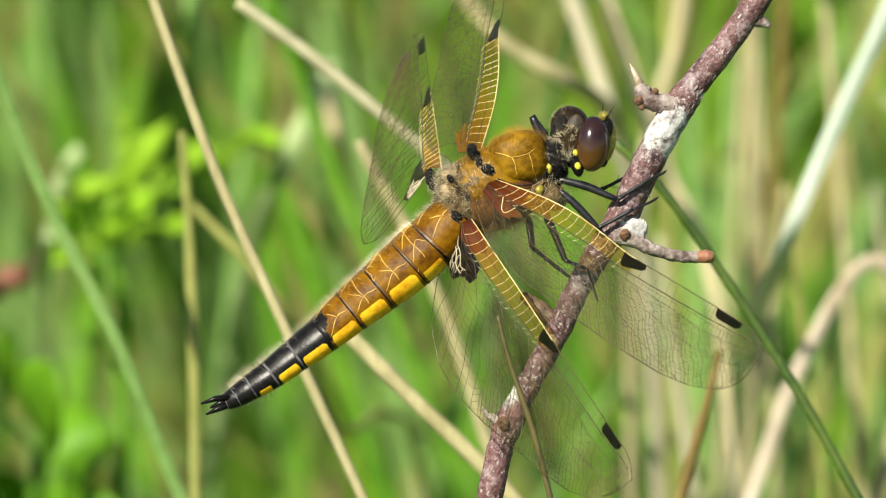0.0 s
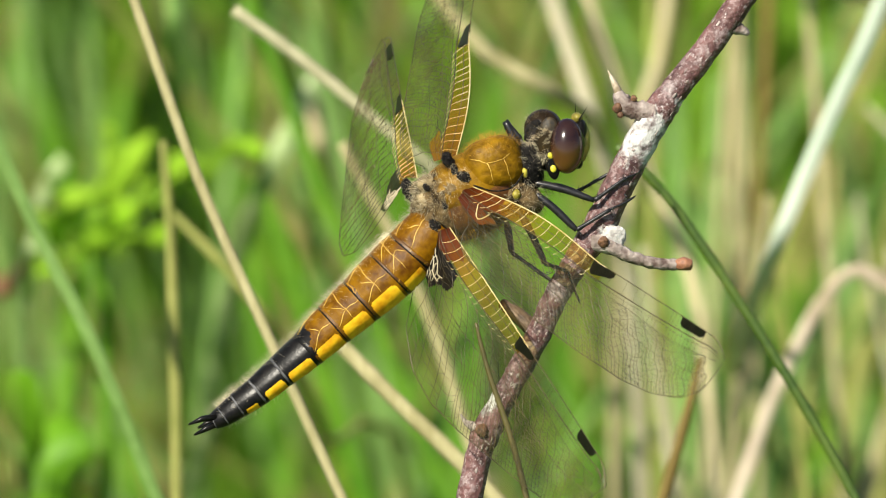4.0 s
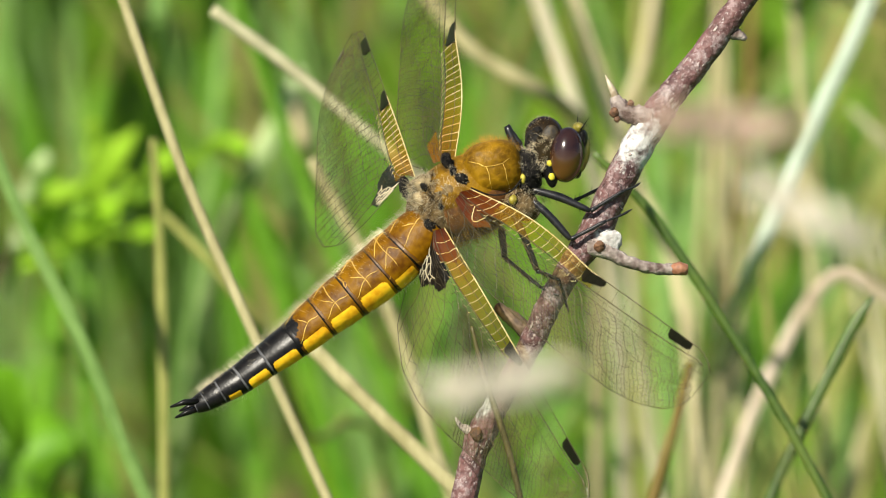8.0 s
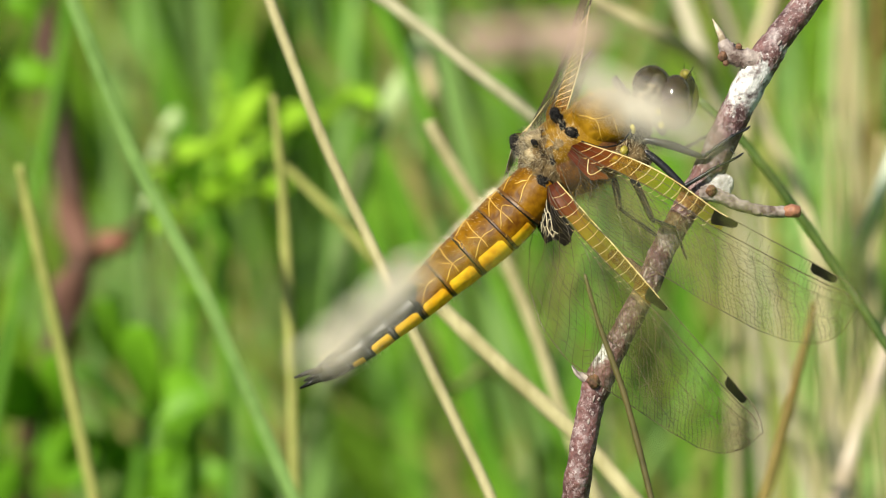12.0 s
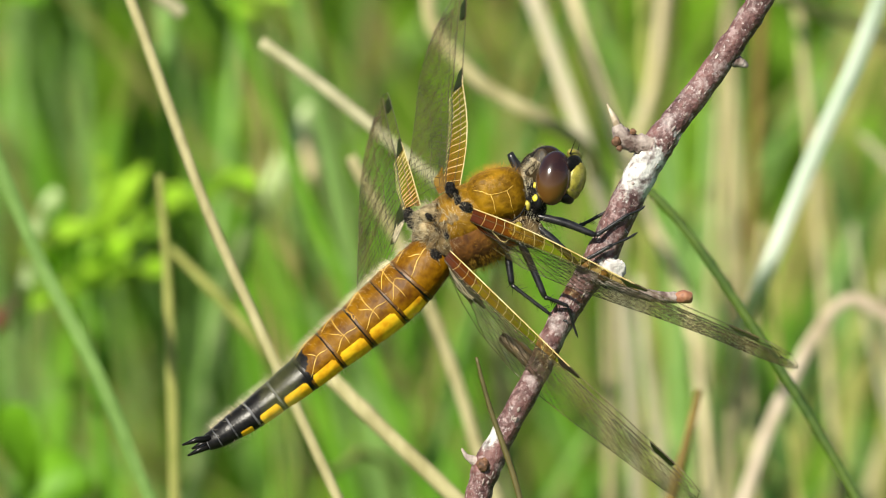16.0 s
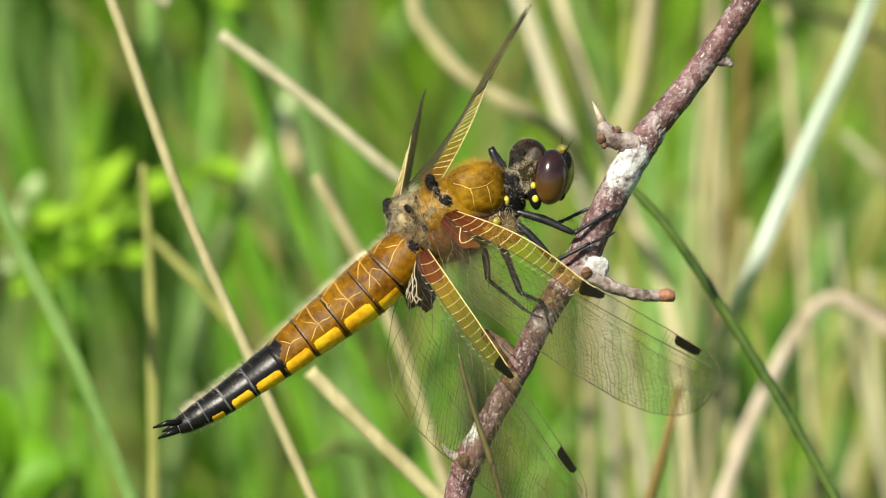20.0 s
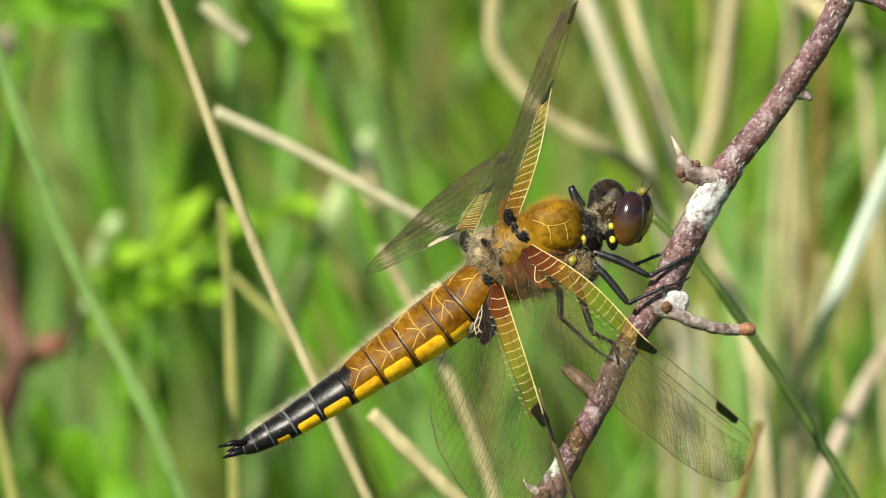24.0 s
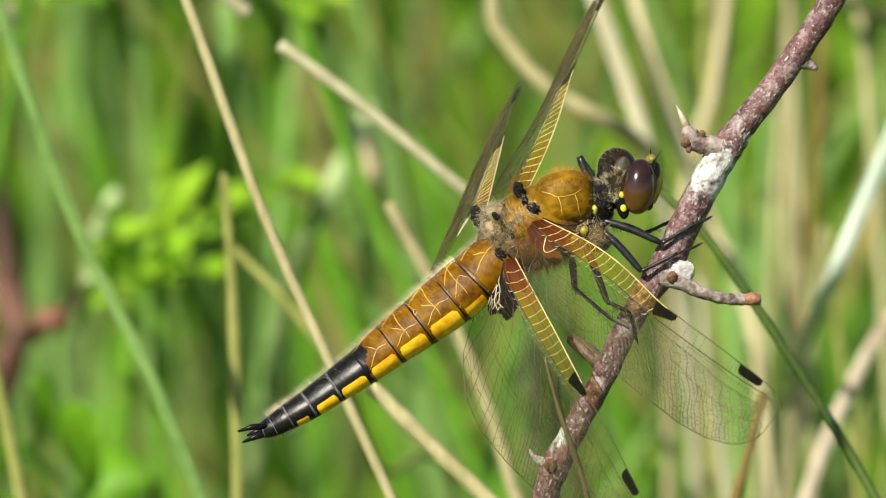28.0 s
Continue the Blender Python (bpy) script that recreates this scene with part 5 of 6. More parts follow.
def build_wing(spec, name, label, side, hindwing):
    """A wing in parts; side is 1 where the upper face looks along +z."""
    ln, node = spec["length"], spec["node"]
    band = 0.115 if hindwing else 0.175        # breadth of the amber front band

    def front(x):
        bow = 0.0 if hindwing or x > node else 0.75 * math.sin(math.pi * x / node) ** 1.2
        return -0.25 * math.sin(math.pi * min(1, x / ln)) - bow + (1.2 * max(0, (x - 0.93 * ln) / (0.07 * ln)) ** 2)

    def place(x, f):
        """f: 0 at the front edge, 1 at the hind edge."""
        y0, y1 = front(x), lerp(x, spec["hind"])
        y = y0 + (y1 - y0) * f
        z = side * (0.10 * math.sin(f * 22) * (1 - x / ln) * (1 - f) ** 2 + 0.25 * math.sin(math.pi * x / ln) * f)
        z += side * 0.8 * max(0.0, 1 - f / band) * max(0.15, 1 - x / (node + 6))       # the front band folds over
        z -= 0.0 if hindwing else side * 0.32 * y * max(0.0, 1 - x / (0.7 * ln)) ** 1.5                      # and the root twists
        return Vector((x, y, z)) * MM

    nx, ny = 44, 12
    skin, amber, russet, dark = Shape(), Shape(), Shape(), Shape()

    def quad(sh, x0, x1, f0, f1, lift=0.0):
        s = len(sh.v)
        up = Vector((0, 0, lift * MM))
        sh.v += [place(x0, f0) + up, place(x1, f0) + up, place(x1, f1) + up, place(x0, f1) + up]
        sh.f.append((s, s + 1, s + 2, s + 3)), sh.m.append(0)

    cells = []
    for i in range(nx):
        fine = 4 if ln * i / nx < 8 else 1
        for j in range(ny * 2 if fine == 1 else ny * 5):
            cells += [(ln * (i + s / fine) / nx, ln * (i + (s + 1) / fine) / nx, j / (ny * (2 if fine == 1 else 5)), (j + 1) / (ny * (2 if fine == 1 else 5))) for s in range(fine)]
    for x0, x1, f0, f1 in cells:
        xm, fm = (x0 + x1) / 2, (f0 + f1) / 2
        wob = noise.noise(Vector((xm * 0.5, fm * 9, 3.0 if hindwing else 1.0)))
        if xm < (4.6 if not hindwing else 3.4) + 2 * wob and fm < (0.56 if not hindwing else 0.23) + 0.05 * wob - 0.02 * xm:
            target = russet
        elif hindwing and xm < 4.9 + wob and 0.15 < fm < max(0.42 - 0.012 * xm, 0.78 - 0.11 * xm) + 0.04 * wob:
            target = dark
        elif xm < node + 0.6 and fm < band * (1.25 - 0.014 * xm):
            target = amber
        else:
            target = skin
        quad(target, x0, x1, f0, f1)
    wing = part(name, skin, CLEAR, dragonfly, label)
    part("amber_band", amber, AMBER, wing, "amber yellow front band")
    # far wings take the amber skin here: light coming through, put into the colour
    part("russet_panel", russet, RUSSET if side > 0 else AMBER, wing, "red-brown wing base" if side > 0 else "golden brown wing base, light from behind put into its colour")
    if hindwing:
        part("dark_patch", dark, BLACK, wing, "black patch at the wing base")
    # long veins, as shares of the breadth at base, middle and tip
    lines = [(0.0, 0.0, 0.0, 0.0, 1.0, 0.085), (band * 0.55, band * 0.45, 0.0, 0.0, 0.52, 0.07), (band * 1.3, band, 0.16, 0.0, 0.97, 0.075), (band * 1.3, band * 1.15, 0.22, 0.30, 0.985, 0.035), (band * 1.6, band * 1.4, 0.36, 0.0, 0.975, 0.05),
             (0.40, 0.40, 0.66, 0.0, 0.95, 0.045), (0.52, 0.62, 1.3, 0.0, 0.9, 0.042), (1.0, 1.0, 1.0, 0.0, 1.0, 0.05)]
    last = len(lines) - 1

    def share(k, x):
        a, b, c = lines[k][:3]
        t = x / ln
        w = 0.008 * math.sin(t * 25 + k * 1.7) if 2 < k < last else 0
        return max(0, min(1, (a + (b - a) * t * 2 if t < 0.5 else b + (c - b) * (t - 0.5) * 2) + w))

    ends = []
    for k, (a, b, c, begin, end, r) in enumerate(lines):
        stop = ln * end
        while 2 < k < last and stop > 1 and share(k, stop) > 0.985:
            stop -= 0.3
        ends.append((ln * begin, stop))
        turn_x = node + 1 if k == 0 else 0.0
        for lo, hi, golden in ((ln * begin, turn_x, True), (max(turn_x, ln * begin), stop, False)):
            if hi - lo < 0.5:
                continue
            n = max(4, int((hi - lo) / 0.8))
            pts = [place(lo + (hi - lo) * i / n, share(k, lo + (hi - lo) * i / n)) for i in range(n + 1)]
            part("gold_vein" if golden else "long_vein", Shape().tube(pts, r * MM * (0.62 if golden else 0.45 if k == 1 else 0.7 if k in (2, last) else 0.5), 5), GOLD_VEIN if golden else DARK_VEIN, wing, "golden main vein" if golden else "dark brown long vein")
    # branches that sweep from the main vein to the hind edge, with rungs between them
    rnd = random.Random(71 if hindwing else 70)
    comb, cross_gold, cross_brown = Shape(), Shape(), Shape()
    xb, branches = 0.5, []
    while xb < 0.955 * ln:
        grow = min(1.0, 0.12 + xb / 6.0)
        run, bow = 0.9 + 8.5 * grow * max(0.0, 1 - xb / ln), 0.62 + 0.5 * (xb / ln)
        f0 = share(4, xb)
        pts = []
        for i in range(21):
            t = i / 20
            x = min(xb + run * t ** bow + 0.26 * math.sin(t * 12 + xb * 1.1) * math.sin(math.pi * t), ln - 0.12 - 0.02 * t)
            pts.append((x, min(0.995, f0 + (1 - f0) * t ** 1.25)))
        branches.append(pts)
        xb += 0.72 + 0.16 * math.sin(xb * 3.1)
    for q, pts in enumerate(branches):
        first = (0, 7, 3, 9)[q % 4]
        comb.tube([place(x, f) for x, f in pts[first:]], (0.032, 0.024, 0.028, 0.022)[q % 4] * MM, 4, False)
    for left, right in zip(branches, branches[1:]):
        for i in range(1, 21):
            j = max(0, min(20, i - rnd.choice((0, 0, 0, 1))))
            (x0, f0), (x1, f1) = left[i], right[j]
            if rnd.random() < 0.92 and abs(x1 - x0) < 2.5:
                cross_brown.tube([place(x0, f0), place((x0 + x1) / 2, (f0 + f1) / 2 + 0.012 * rnd.uniform(-1, 1)), place(x1, f1)], 0.019 * MM, 4, False)
    tagged(part("branch_veining", comb, DARK_VEIN, wing, "fine brown branching veins"), kind="stuff")
    x = node + 0.6
    while x < ln - 0.6:
        for lo, hi in ((0, 2), (2, 3), (3, 4)):
            if rnd.random() < (0.45 if lo == 0 else 0.8):
                cross_brown.tube([place(x, share(lo, x)), place(x + rnd.uniform(-0.15, 0.15), share(hi, x))], 0.017 * MM, 4, False)
        x += 0.5
    # cream hook at the root
    if not hindwing and side > 0:
        hook = [place(2.4, 0.24), place(2.9, 0.44), place(3.5, 0.43), place(4.2, 0.28)]
        part("root_hook", Shape().tube(curve(hook, 4), 0.045 * MM, 6), GOLD_VEIN, wing, "cream hooked vein at the wing root")
    # golden rungs of the front band
    for lo, hi, first, pitch in ((0, 2, 1.6, 1.15), (2, 4, 2.2, 1.0)):
        x = first
        while x < node - 0.3:
            f0, f1, slide = share(lo, x), share(hi, x), rnd.uniform(0.15, 0.4)
            cross_gold.tube([place(x, f0), place(x - slide * 0.3, f0 + (f1 - f0) * 0.5), place(x - slide, f0 + (f1 - f0) * 0.82), place(x - slide - 0.18, f1)], (0.030 if lo == 0 else 0.022) * MM, 4, False)
            x += pitch * rnd.uniform(0.8, 1.2)
    tagged(part("gold_cross_veining", cross_gold, GOLD_VEIN, wing, "golden cross veins"), kind="stuff")
    tagged(part("cross_veining", cross_brown, DARK_VEIN, wing, "fine brown net of cross veins"), kind="stuff")
    # solid dark marks
    def mark(nm, x0, x1, f0, f1, text, point=0.0):
        sh = Shape()
        n = 8
        for s in (-0.07, 0.07):
            for i in range(n + 1):
                for f in (f0, f1):
                    x = x0 + (x1 - x0) * i / n
                    g = f0 + (f - f0) * (1 if 0 < i < n else 0.7) * (1 - point * (i / n) ** 0.8)
                    sh.v.append(place(x, g) + Vector((0, 0, s * MM)))
        m = (n + 1) * 2
        for o in (0, m):
            for i in range(n):
                q = (o + 2 * i, o + 2 * i + 1, o + 2 * i + 3, o + 2 * i + 2)
                sh.f.append(q if o else tuple(reversed(q))), sh.m.append(0)
        for i in range(n):
            for e in (0, 1):
                sh.f.append((2 * i + e, 2 * i + 2 + e, m + 2 * i + 2 + e, m + 2 * i + e)), sh.m.append(0)
        part(nm, sh, STIGMA, wing, text)
    a, b = spec["stigma"]
    mark("wing_stigma", a, b, 0.0, 0.115, "black bar near the wing tip")
    mark("node_spot", node - 0.7, node + 2.3, 0.0, band * 0.98, "dark spot at mid wing", 0.55)
    if not hindwing:
        return wing
    # pale net over the black base patch
    net = Shape()
    for i in range(5):
        e = 0.34 + 0.075 * i
        reach = min(3.2, (0.72 - e) / 0.11 - 0.1)
        net.tube([place(0.15 + reach * s / 8, e + 0.02 * math.sin(s * 1.3 + i)) for s in range(9)], 0.064 * MM, 5)
    for i in range(5):
        x = 0.45 + 0.62 * i
        low = max(0.40, 0.72 - 0.11 * x)
        net.tube([place(x + 0.08 * math.sin(s * 2.1 + i), 0.34 + (low - 0.34) * s / 6) for s in range(7)], 0.056 * MM, 5)
    part("base_netting", net, HAIR_PALE, wing, "pale gold net over the black patch")
    return wing


near_fore = build_wing(FORE, "forewing", "clear forewing with amber front band and dark spots", 1, False)
near_hind = build_wing(HIND, "hindwing", "clear hindwing with black base patch", 1, True)
far_fore = build_wing(FORE, "forewing", "clear forewing with amber front band and dark spots", -1, False)
far_hind = build_wing(HIND, "hindwing", "clear hindwing with black base patch", -1, True)


# ---------- grass seed heads that the wind blows past close to the lens ----------
HUSK = material("pale_husk", (0.54, 0.49, 0.38), (0.78, 0.72, 0.60), 300, 0.6, 0.4, 5.0, leaf=0.3, spread=0.15)
HUSK_ROSY = material("rosy_husk", (0.40, 0.26, 0.20), (0.66, 0.50, 0.40), 300, 0.6, 0.4, 5.0, leaf=0.3, spread=0.15)


def seed_head(mat, label, seed, size=1.0):
    """A nodding spike of husks on a thin stem, built round the middle of the spike."""
    rnd = random.Random(seed)
    stem = curve([Vector((-0.0042, 0, 0.0)) * size, Vector((0.0, 0, 0.0002)), Vector((0.004, 0, -0.0003)) * size, Vector((0.012, 0.004, -0.012)), Vector((0.022, 0.01, -0.08)), Vector((0.03, 0.02, -0.75))], 6)
    thing = part("seed_head", Shape().tube(stem, 0.00018, 6), STEM_TAN)
    tagged(thing, label, "grass seed head", "wind-blown seed heads")
    for i in range(9):
        x = (-0.0040 + 0.0009 * i) * size
        o = Vector((rnd.uniform(-0.2, 0.2), rnd.uniform(-0.6, 0.6), 0.5 * (-1) ** i)) * 0.0008 * size
        part("husk", Shape().ball(Vector((x, 0, 0)) + o, (0.0013 * size, 0.0005 * size, 0.00055 * size), 7, 9, Matrix.Rotation(0.35 * (-1) ** i, 3, 'Y'), 0, 0.08, i), mat, thing)
    return thing


seed_a = seed_head(HUSK, "pale wind-blown grass seed head on a thin stem", 1, 1.15)
seed_b = seed_head(HUSK, "pale wind-blown grass seed head on a thin stem", 2, 1.15)
seed_c = seed_head(HUSK_ROSY, "rosy tan wind-blown grass seed head", 3, 1.15)


# ---------- what moves ----------
# body: seconds, shift right and up (mm), turn clockwise (degrees); wings: seconds, stigma right and up of the thorax (mm), share of the breadth that shows
BODY = [
    (0, 0.00, -0.00, 0.0), (1, -0.30, 0.20, -0.2), (2, -0.20, 0.10, -0.8), (3, -0.20, -0.10, -1.8), (4, -0.20, 0.05, -2.8), (7, -0.10, 0.05, -1.2),
    (8, -0.10, 0.15, 0.7), (9, -0.15, 0.05, 0.1), (10, 0.15, -0.15, 2.3), (11, -0.30, -0.00, 0.2), (12, -0.10, -0.35, -1.2), (15, 0.35, -0.15, 0.6),
    (16, 0.05, 0.35, -0.4), (17, -0.95, 1.60, 0.8), (18, -0.30, 0.40, -1.8), (19, -0.30, 0.50, -0.2), (20, -0.40, 0.55, 0.9), (21, -0.75, 0.70, 4.0),
    (21.5, -0.95, 0.40, 5.4), (24, -0.65, 0.45, 4.4), (25, -0.75, 0.60, 3.2), (26, -0.15, 0.25, 2.7), (27, -0.10, 0.15, 1.9), (28, -0.15, 0.30, 2.2),
]
NEAR_FORE = [
    (0, 23.1, -11.5, 0.96), (1, 21.7, -11.8, 0.96), (2, 21.7, -12.2, 0.96), (3, 22.1, -11.5, 0.96), (4, 21.5, -12.6, 0.96), (7, 20.9, -12.2, 0.96),
    (8, 21.4, -12.1, 0.96), (9, 21.5, -12.3, 0.96), (10, 21.4, -12.0, 0.96), (11, 22.7, -11.9, 0.96), (12, 23.7, -11.6, 0.96), (15, 20.8, -12.1, 0.96),
    (15.5, 21.6, -11.4, 0.90), (16, 26.1, -9.9, 0.22), (16.5, 26.8, -10.1, 0.25), (17, 30.8, -4.6, 0.15), (17.5, 26.7, -10.2, 0.33), (18, 26.6, -10.3, 0.35),
    (18.5, 25.8, -9.8, 0.60), (19, 23.3, -10.9, 0.95), (20, 23.5, -10.6, 0.95), (21, 21.8, -12.7, 0.85), (21.5, 21.8, -12.1, 0.84), (24, 21.0, -12.4, 0.80),
    (25, 21.1, -12.3, 0.85), (26, 22.2, -11.9, 0.95), (27, 21.3, -12.3, 0.95), (28, 21.5, -12.3, 0.95),
]
NEAR_HIND = [
    (0, 13.0, -21.8, 0.80), (1, 11.7, -21.9, 0.80), (2, 11.9, -22.0, 0.80), (3, 12.4, -21.6, 0.80), (4, 11.8, -22.3, 0.80), (7, 10.7, -22.0, 0.80),
    (8, 12.2, -22.2, 0.80), (9, 12.4, -22.4, 0.80), (10, 13.3, -22.1, 0.80), (11, 15.4, -21.7, 0.80), (12, 15.7, -21.6, 0.80), (15, 11.4, -21.6, 0.80),
    (15.5, 13.8, -21.1, 0.72), (16, 18.9, -20.4, 0.30), (16.5, 19.0, -20.7, 0.32), (17, 20.7, -13.4, 0.20), (17.5, 18.2, -20.3, 0.40), (18, 17.5, -20.2, 0.45),
    (19, 12.5, -20.6, 0.80), (20, 13.3, -20.9, 0.80), (21, 10.9, -22.6, 0.80), (21.5, 10.4, -21.5, 0.80), (24, 8.4, -22.5, 0.80), (25, 11.1, -21.4, 0.80),
    (26, 11.7, -21.4, 0.80), (27, 11.4, -21.9, 0.80), (28, 11.5, -22.1, 0.80),
]
FAR_FORE = [
    (0, 4.3, 21.2, 0.60), (1, 5.5, 21.0, 0.60), (2, 4.8, 20.6, 0.60), (3, 4.4, 21.0, 0.60), (4, 4.4, 21.4, 0.60), (7, 4.2, 21.6, 0.60),
    (8, 1.3, 21.9, 0.60), (9, 1.9, 22.0, 0.75), (10, -4.3, 22.2, 0.70), (11, 7.7, 19.4, 0.15), (12, 5.9, 18.5, 0.12), (15, 2.2, 21.5, 0.60),
    (16, 2.3, 19.5, 0.50), (16.5, 3.1, 19.6, 0.45), (17, 11.6, 14.6, 0.12), (17.5, 3.0, 17.6, 0.35), (18, 10.2, 18.6, 0.09), (19, 9.7, 18.4, 0.10),
    (20, 8.7, 17.9, 0.10), (21, 10.4, 20.3, 0.11), (21.5, 10.0, 20.5, 0.12), (24, 5.2, 22.1, 0.25), (25, 10.8, 20.3, 0.10), (26, 9.7, 18.7, 0.10),
    (27, 8.4, 20.3, 0.14), (28, 7.8, 20.7, 0.17),
]
FAR_HIND = [
    (0, -3.6, 12.9, 0.60), (1, -2.1, 12.4, 0.60), (2, -3.1, 12.6, 0.60), (3, -3.2, 12.9, 0.60), (4, -3.8, 13.4, 0.60), (7, -4.2, 13.4, 0.60),
    (8, -6.5, 13.5, 0.80), (9, -3.8, 13.0, 0.80), (10, -4.9, 12.5, 0.85), (11, 3.1, 10.5, -0.35), (12, 3.7, 8.5, -0.40), (15, -3.6, 12.6, 0.75),
    (16, -4.6, 11.1, 0.55), (16.5, -4.0, 11.1, 0.50), (17, 9.6, 12.6, 0.70), (17.5, -1.5, 11.0, 0.25), (18, 1.9, 10.9, -0.20), (19, 1.0, 10.6, -0.20),
    (20, -0.1, 10.7, -0.15), (21, 1.1, 13.3, -0.15), (21.5, 0.8, 13.8, -0.10), (24, 0.2, 8.6, 0.55), (25, 3.3, 10.8, -0.30), (26, 3.0, 10.9, -0.30),
    (27, 1.3, 11.8, 0.14), (28, 0.4, 12.0, 0.20),
]

HEAD = [(0, 0, 0, 0), (15.3, 0, 0, 0), (16, 32, -14, -0.7), (16.5, 6, 0, 0), (17, 24, -4, -0.5), (17.5, 0, 0, 0), (20.2, 0, 0, 0), (20.5, -8, 0, 0), (21, 0, 0, 0), (28, 0, 0, 0)]
# seed heads: seconds, right and up (mm), lean (degrees)
SEED_A = [
    (0, -55.7, -17.2, 0), (1.7, -51.2, -14.8, 0), (2, -21.8, -12.4, 0), (2.3, -47.4, -7.5, 0), (6.3, -47.5, -0.6, 5), (6.5, -20.8, 0.6, 0),
    (6.8, -47.1, -2.2, 0), (7.2, -47.4, -12.8, 0), (7.6, 5.2, -11.6, -3), (7.8, 8.4, -25.0, 0), (8, 5.2, -8.0, 8), (8.3, 1.6, -30.9, 0),
    (11.2, -2.4, -32.9, 10), (11.7, -1.8, -4.3, 10), (12, -8.6, -6.4, 40), (12.4, -54.7, -14.2, 10), (13, -62.6, -50.9, 0), (17.4, 49.2, -44.0, 0),
    (17.7, 45.8, -13.8, 0), (18, 22.3, -6.3, 40), (18.4, 22.9, -26.9, 20), (18.7, 41.3, -6.5, 0), (19, 19.8, -0.6, 5), (19.4, 52.7, 0.8, 0),
    (28, 45.0, -7.0, 0),
]
SEED_B = [
    (0, -55.7, 5.3, 0), (1.7, -51.2, 4.0, 0), (2, -13.1, 2.5, 5), (2.3, -43.7, 7.5, 0), (7.3, -47.8, 9.9, 0), (7.6, -3.8, 10.1, 0),
    (8, 25.3, 3.2, -28), (8.4, 54.2, -1.0, -20), (11.1, 43.7, 3.4, 0), (11.5, 5.0, 3.9, 0), (12, 9.6, 6.6, -28), (12.4, 35.3, 30.8, -20),
    (13, 42.4, 57.8, 0), (17.9, 45.6, 65.0, 0), (18.2, 34.2, 38.8, 0), (18.6, 20.1, 10.1, 0), (19, -16.8, -6.6, 80), (19.4, -59.8, -32.9, 60),
    (28, -90.0, -48.2, 60),
]
SEED_C = [
    (0, 56.8, 5.3, 0), (7.7, 53.2, 8.6, 0), (8, 19.7, 9.2, -4), (8.3, 54.1, 10.4, 0), (8.6, 54.2, 62.6, 0), (10.9, -78.5, 49.5, 40),
    (11.2, -54.9, 10.3, 70), (11.5, -22.0, 5.6, 70), (12, 3.0, 11.5, 3), (12.4, 35.3, 30.8, 0), (13, 42.4, 57.8, 0), (18, -70.7, 53.8, 0),
    (18.3, -44.6, 8.8, 0), (18.6, -5.9, 11.2, 10), (19, 7.2, -11.2, 10), (19.4, 18.9, -36.7, 0), (28, 11.3, -40.7, 0),
]
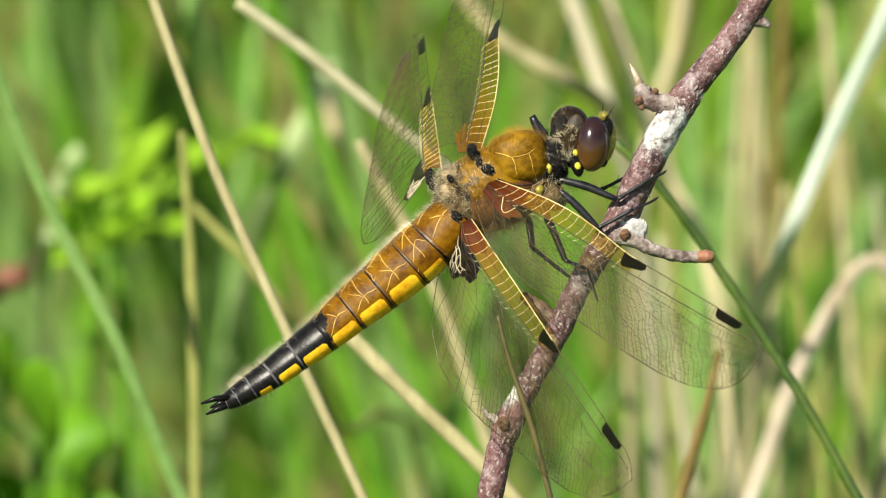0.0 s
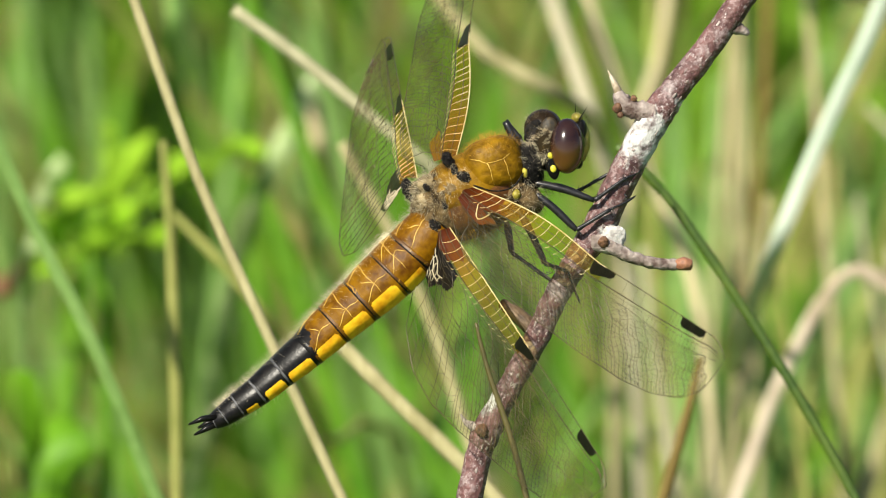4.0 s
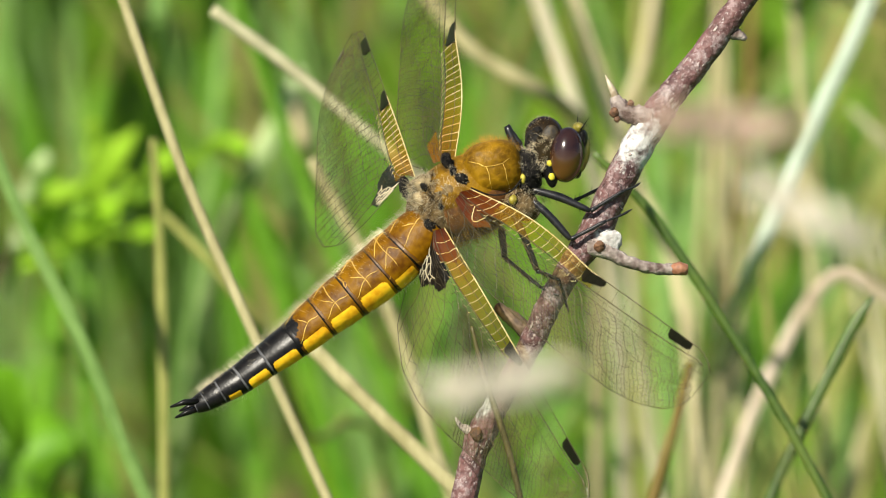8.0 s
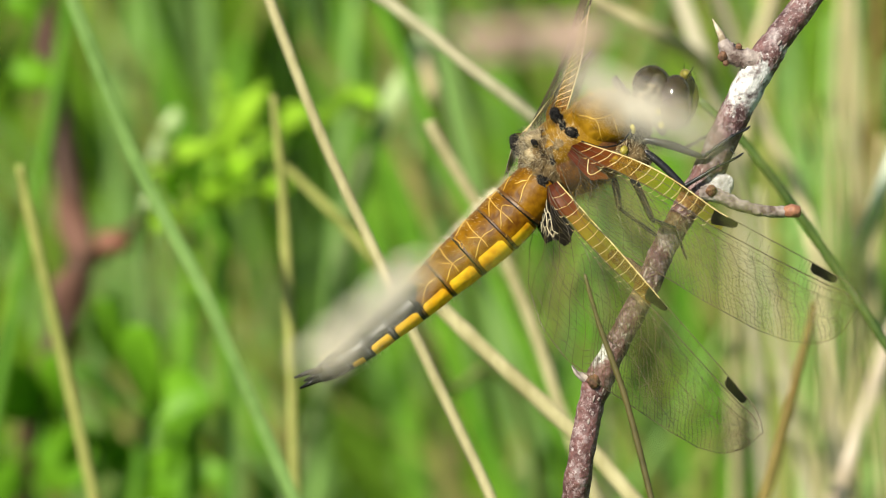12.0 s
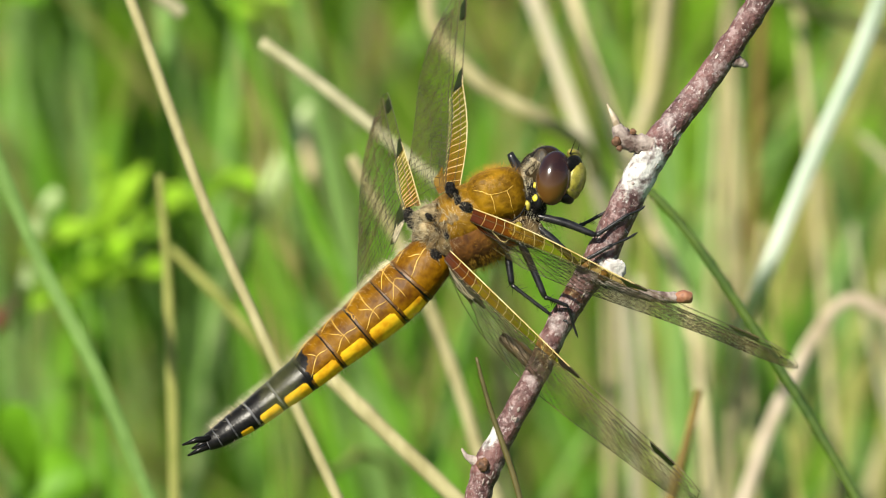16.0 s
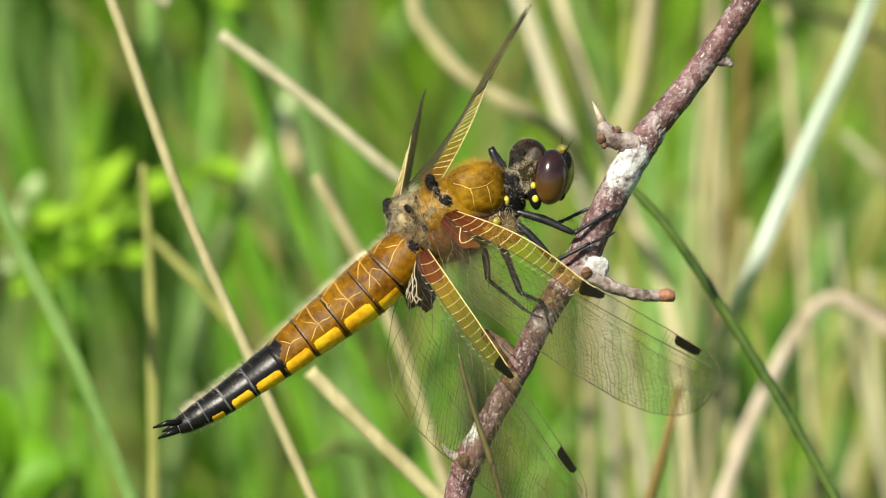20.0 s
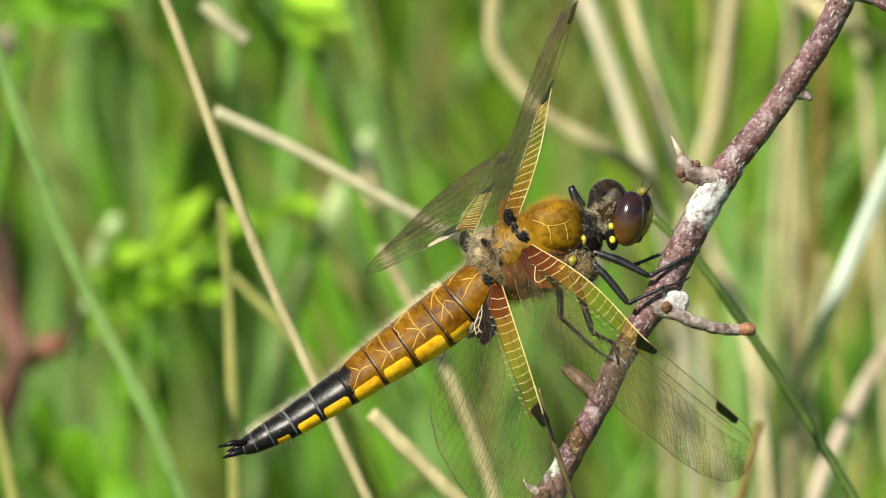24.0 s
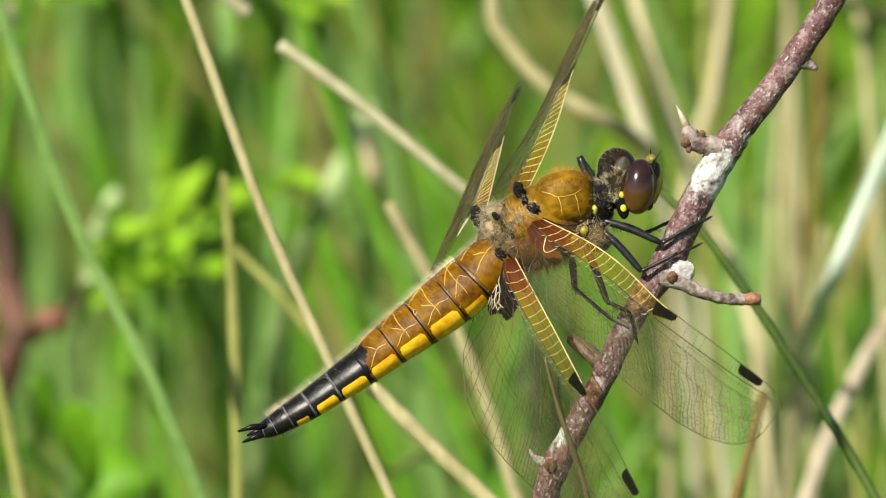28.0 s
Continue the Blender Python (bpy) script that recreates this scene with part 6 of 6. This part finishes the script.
# stalks in the wind: seconds, shift right and up (mm)
SWAY = (
    (long_straw, ((0, -0.3, 0), (2, -0.3, 0), (3, 0, 0), (4, 0, 0), (7, 0.3, 0), (8, -0.5, 0), (9, 0, 0), (9.5, -0.3, 0), (10, -3.6, 0), (10.5, -0.7, 0), (11, -0.9, 0), (11.5, 0, 0), (12, 1.2, 0), (12.5, 0.6, 0), (14.5, 0.4, 0), (15, 0.1, 0), (15.5, 0.9, 0), (16, 1.1, 0), (17, 1.2, 0), (17.5, 0.4, 0), (18, 0.5, 0), (20, 0.3, 0), (21, 0, 0), (23.5, -1.3, 0), (24, -0.6, 0), (24.5, 0, 0), (28, 0, 0))),
    (grey_straw, ((0, -0.7, 0), (1, -0.8, 0), (2, 0.2, 0), (3, 1.1, 0), (4, 0.9, 0), (7, 1.3, 0), (7.5, 1.2, 0), (8, -0.5, 0), (9, -0.7, 0), (9.5, -2, -1), (10, -4.5, -5.2), (10.5, -2, -1), (12, 0, 0), (14.5, -1.9, 0), (15, -3.1, 0), (15.5, 3, 0), (16, 4.0, 0), (17, 1.5, 0, 6), (18, 1.6, 0, 3), (19, 2, 0), (20, 1.4, 0), (21, 1, 0), (23.5, -3.5, 0.3, -10), (24, -4, 0.5, -11), (24.5, -2, 0, -3), (25, -1.5, 0), (28, -0.8, 0))),
    (tip_straw, ((0, 0.4, -0.4), (2, 0.4, -0.5), (3, 1, 0.9), (4, 0.6, 0.3), (6.5, 0.5, 0.6), (7, -1.3, -0.8), (8, -1.6, -1), (9, -1.9, -2), (9.5, -3.3, -4.4), (10, -6.2, -6.9), (10.5, -5.9, -3.4), (11.5, -5.6, -4.9), (12, -2, -2), (15, 0, 0), (16, 2, 2), (17, 5.9, 6.8), (18, 2, 2), (19, 0, 0), (21, 0, -1), (24, -1.5, -3.5), (26, -1.1, -3), (28, -0.9, -2.1))),
    (tan_straw, ((0, 1.7, 0), (1, 1.9, 0), (2, 1.2, 0), (3, 2.5, 0), (4, 2.5, 0), (7, 0.8, 0), (8, 0.8, 0), (9, 1.4, 0), (10, -1.1, 0), (11, -0.9, 0), (12, 0.7, 0), (15, 0.4, 0), (16, 1.9, 0), (17, 1.4, 0), (19, 2, 0), (21, 1, 0), (23.5, 0, 0), (25, -0.6, 0), (28, -0.7, 0))),
    (olive, ((0, 0.4, 0), (1, 0.7, 0), (2, -0.1, 0), (3, 2, 0), (4, 2.5, 0), (7, 1.3, 0), (8, 0.9, 0), (9, 0, 0), (9.5, -1.9, 0), (10, -4.8, 0), (11, 0, 0), (14.5, 0, 0), (16, 4.1, 0), (17, 8, 0), (18, 5.5, 0), (20, 4.0, 0), (21, 0.3, 0), (24, 0, 0), (25, -0.8, 0), (26, 0.2, 0), (27, 0.6, 0), (28, 0, 0))),
    (front_stem, ((0, 0, 0), (16, 0, 0), (16.5, 3, 0), (17, 9.2, 0), (17.5, 7, 0), (18, 4.4, 0), (19, 1, 0), (20, 0, 0), (28, 0, 0))),
    (bluish, ((0, 0, 0), (9, -0.2, 0), (9.5, -0.5, 0), (10, -2.0, 0), (10.5, -0.5, 0), (12, 0, 0), (16, 0.7, 0), (21, 0.3, 0), (23.5, -1, 0), (28, -0.6, 0))),
    (silver, ((0, 0.8, 0), (2, 1, 0), (3, 1.8, 0), (4, 1.4, 0), (7, 1.9, 0), (8, 1, 0), (9, 0.9, 0), (10, 3, 0), (11, 1, 0), (16, 0.5, 0), (17, 0.5, 0), (18, 1.4, 0), (21, 1, 0), (28, 1, 0))),
)


NEAR_CHORD = Vector((-0.45, 0.25, -0.85)).normalized()
FAR_CHORD = Vector((-0.64, 0.34, -0.62)).normalized()


def wing_pose(base, u, v, span, away, shown):
    """A wing from its root, with the stigma at (u, v) and the given share of its breadth in sight."""
    base = Vector(base)
    du, dv = u - base.x, v - base.z
    flat = math.hypot(du, dv)
    if flat > span * 0.985:
        du, dv, flat = du * span * 0.985 / flat, dv * span * 0.985 / flat, span * 0.985
    s = Vector((du, away * math.sqrt(span * span - flat * flat), dv)) / span
    rest = NEAR_CHORD if away < 0 else FAR_CHORD
    c0 = (rest - s * rest.dot(s)).normalized()
    seen = Vector((du, 0, dv)).normalized().cross(Vector((0, 1, 0)))
    best = None
    for k in range(-80, 81, 2):
        c = Matrix.Rotation(radians(k), 3, s) @ c0
        miss = abs(c.dot(seen) * math.copysign(1, c0.dot(seen)) - shown) + abs(k) * 0.0008
        if best is None or miss < best[0]:
            best = (miss, c)
    c = best[1]
    return Matrix.Translation(base * MM) @ Matrix((s, c, s.cross(c))).transposed().to_4x4()


GREY_BREAK = V(1.7, 6.9, 124)


def lean_about(p, degrees=0.0):
    """A turn about p in the plane of the picture."""
    return Matrix.Translation(p) @ pose(0, 0, 0, 0, degrees, 0) @ Matrix.Translation(-p)


def motions():
    frame0 = VIEW.to_3x3().to_4x4()
    pivot = Vector((2.75, 0, 0.75)) * MM
    walk(dragonfly, [(t, Matrix.Translation(HOME) @ frame0 @ Matrix.Translation(Vector((u * MM, 0, v * MM)) + pivot) @ pose(0, 0, 0, 0, r, 0) @ Matrix.Translation(-pivot)) for t, u, v, r in BODY])
    for wing, rows, base, span, away in ((near_fore, NEAR_FORE, (2.40, -3.4, 0.60), 32.0, -1), (near_hind, NEAR_HIND, (0.10, -2.8, -2.90), 30.5, -1),
                                         (far_fore, FAR_FORE, (0.90, 0.8, 3.30), 32.0, 1), (far_hind, FAR_HIND, (-2.60, 0.8, 1.90), 30.5, 1)):
        walk(wing, [(t, wing_pose(base, u, v, span, away, k)) for t, u, v, k in rows])
    for seed, rows in ((seed_a, SEED_A), (seed_b, SEED_B), (seed_c, SEED_C)):
        walk(seed, [(t, Matrix.Translation(V(u, v, -400)) @ frame0 @ pose(0, 0, 0, 0, -lean, 0)) for t, u, v, lean in rows])
    for thing, rows in SWAY:
        foot = Vector(min((q.co for q in thing.data.vertices), key=lambda p: p.z))
        reach = HOME.z - foot.z
        walk(thing, [(t, Matrix.Translation(foot + VIEW.to_3x3() @ Vector((0, 0, dv * MM))) @ pose(0, 0, 0, 0, math.degrees(du * MM / reach), 0) @ Matrix.Translation(-foot) @ lean_about(GREY_BREAK, *tilt)) for t, du, dv, *tilt in rows])
    walk(rush, [(t, pose(dx * MM, 0, 0)) for t, dx in ((0, 14), (7.4, 14), (8, 0), (9, -0.5), (10.2, -3), (11, 14), (28, 14))])
    rest = head.location.copy()
    walk(head, [(t, Matrix.Translation(rest + Vector((dx * MM, 0, 0))) @ pose(0, 0, 0, roll, 0, -turn)) for t, turn, roll, dx in HEAD])


motions()
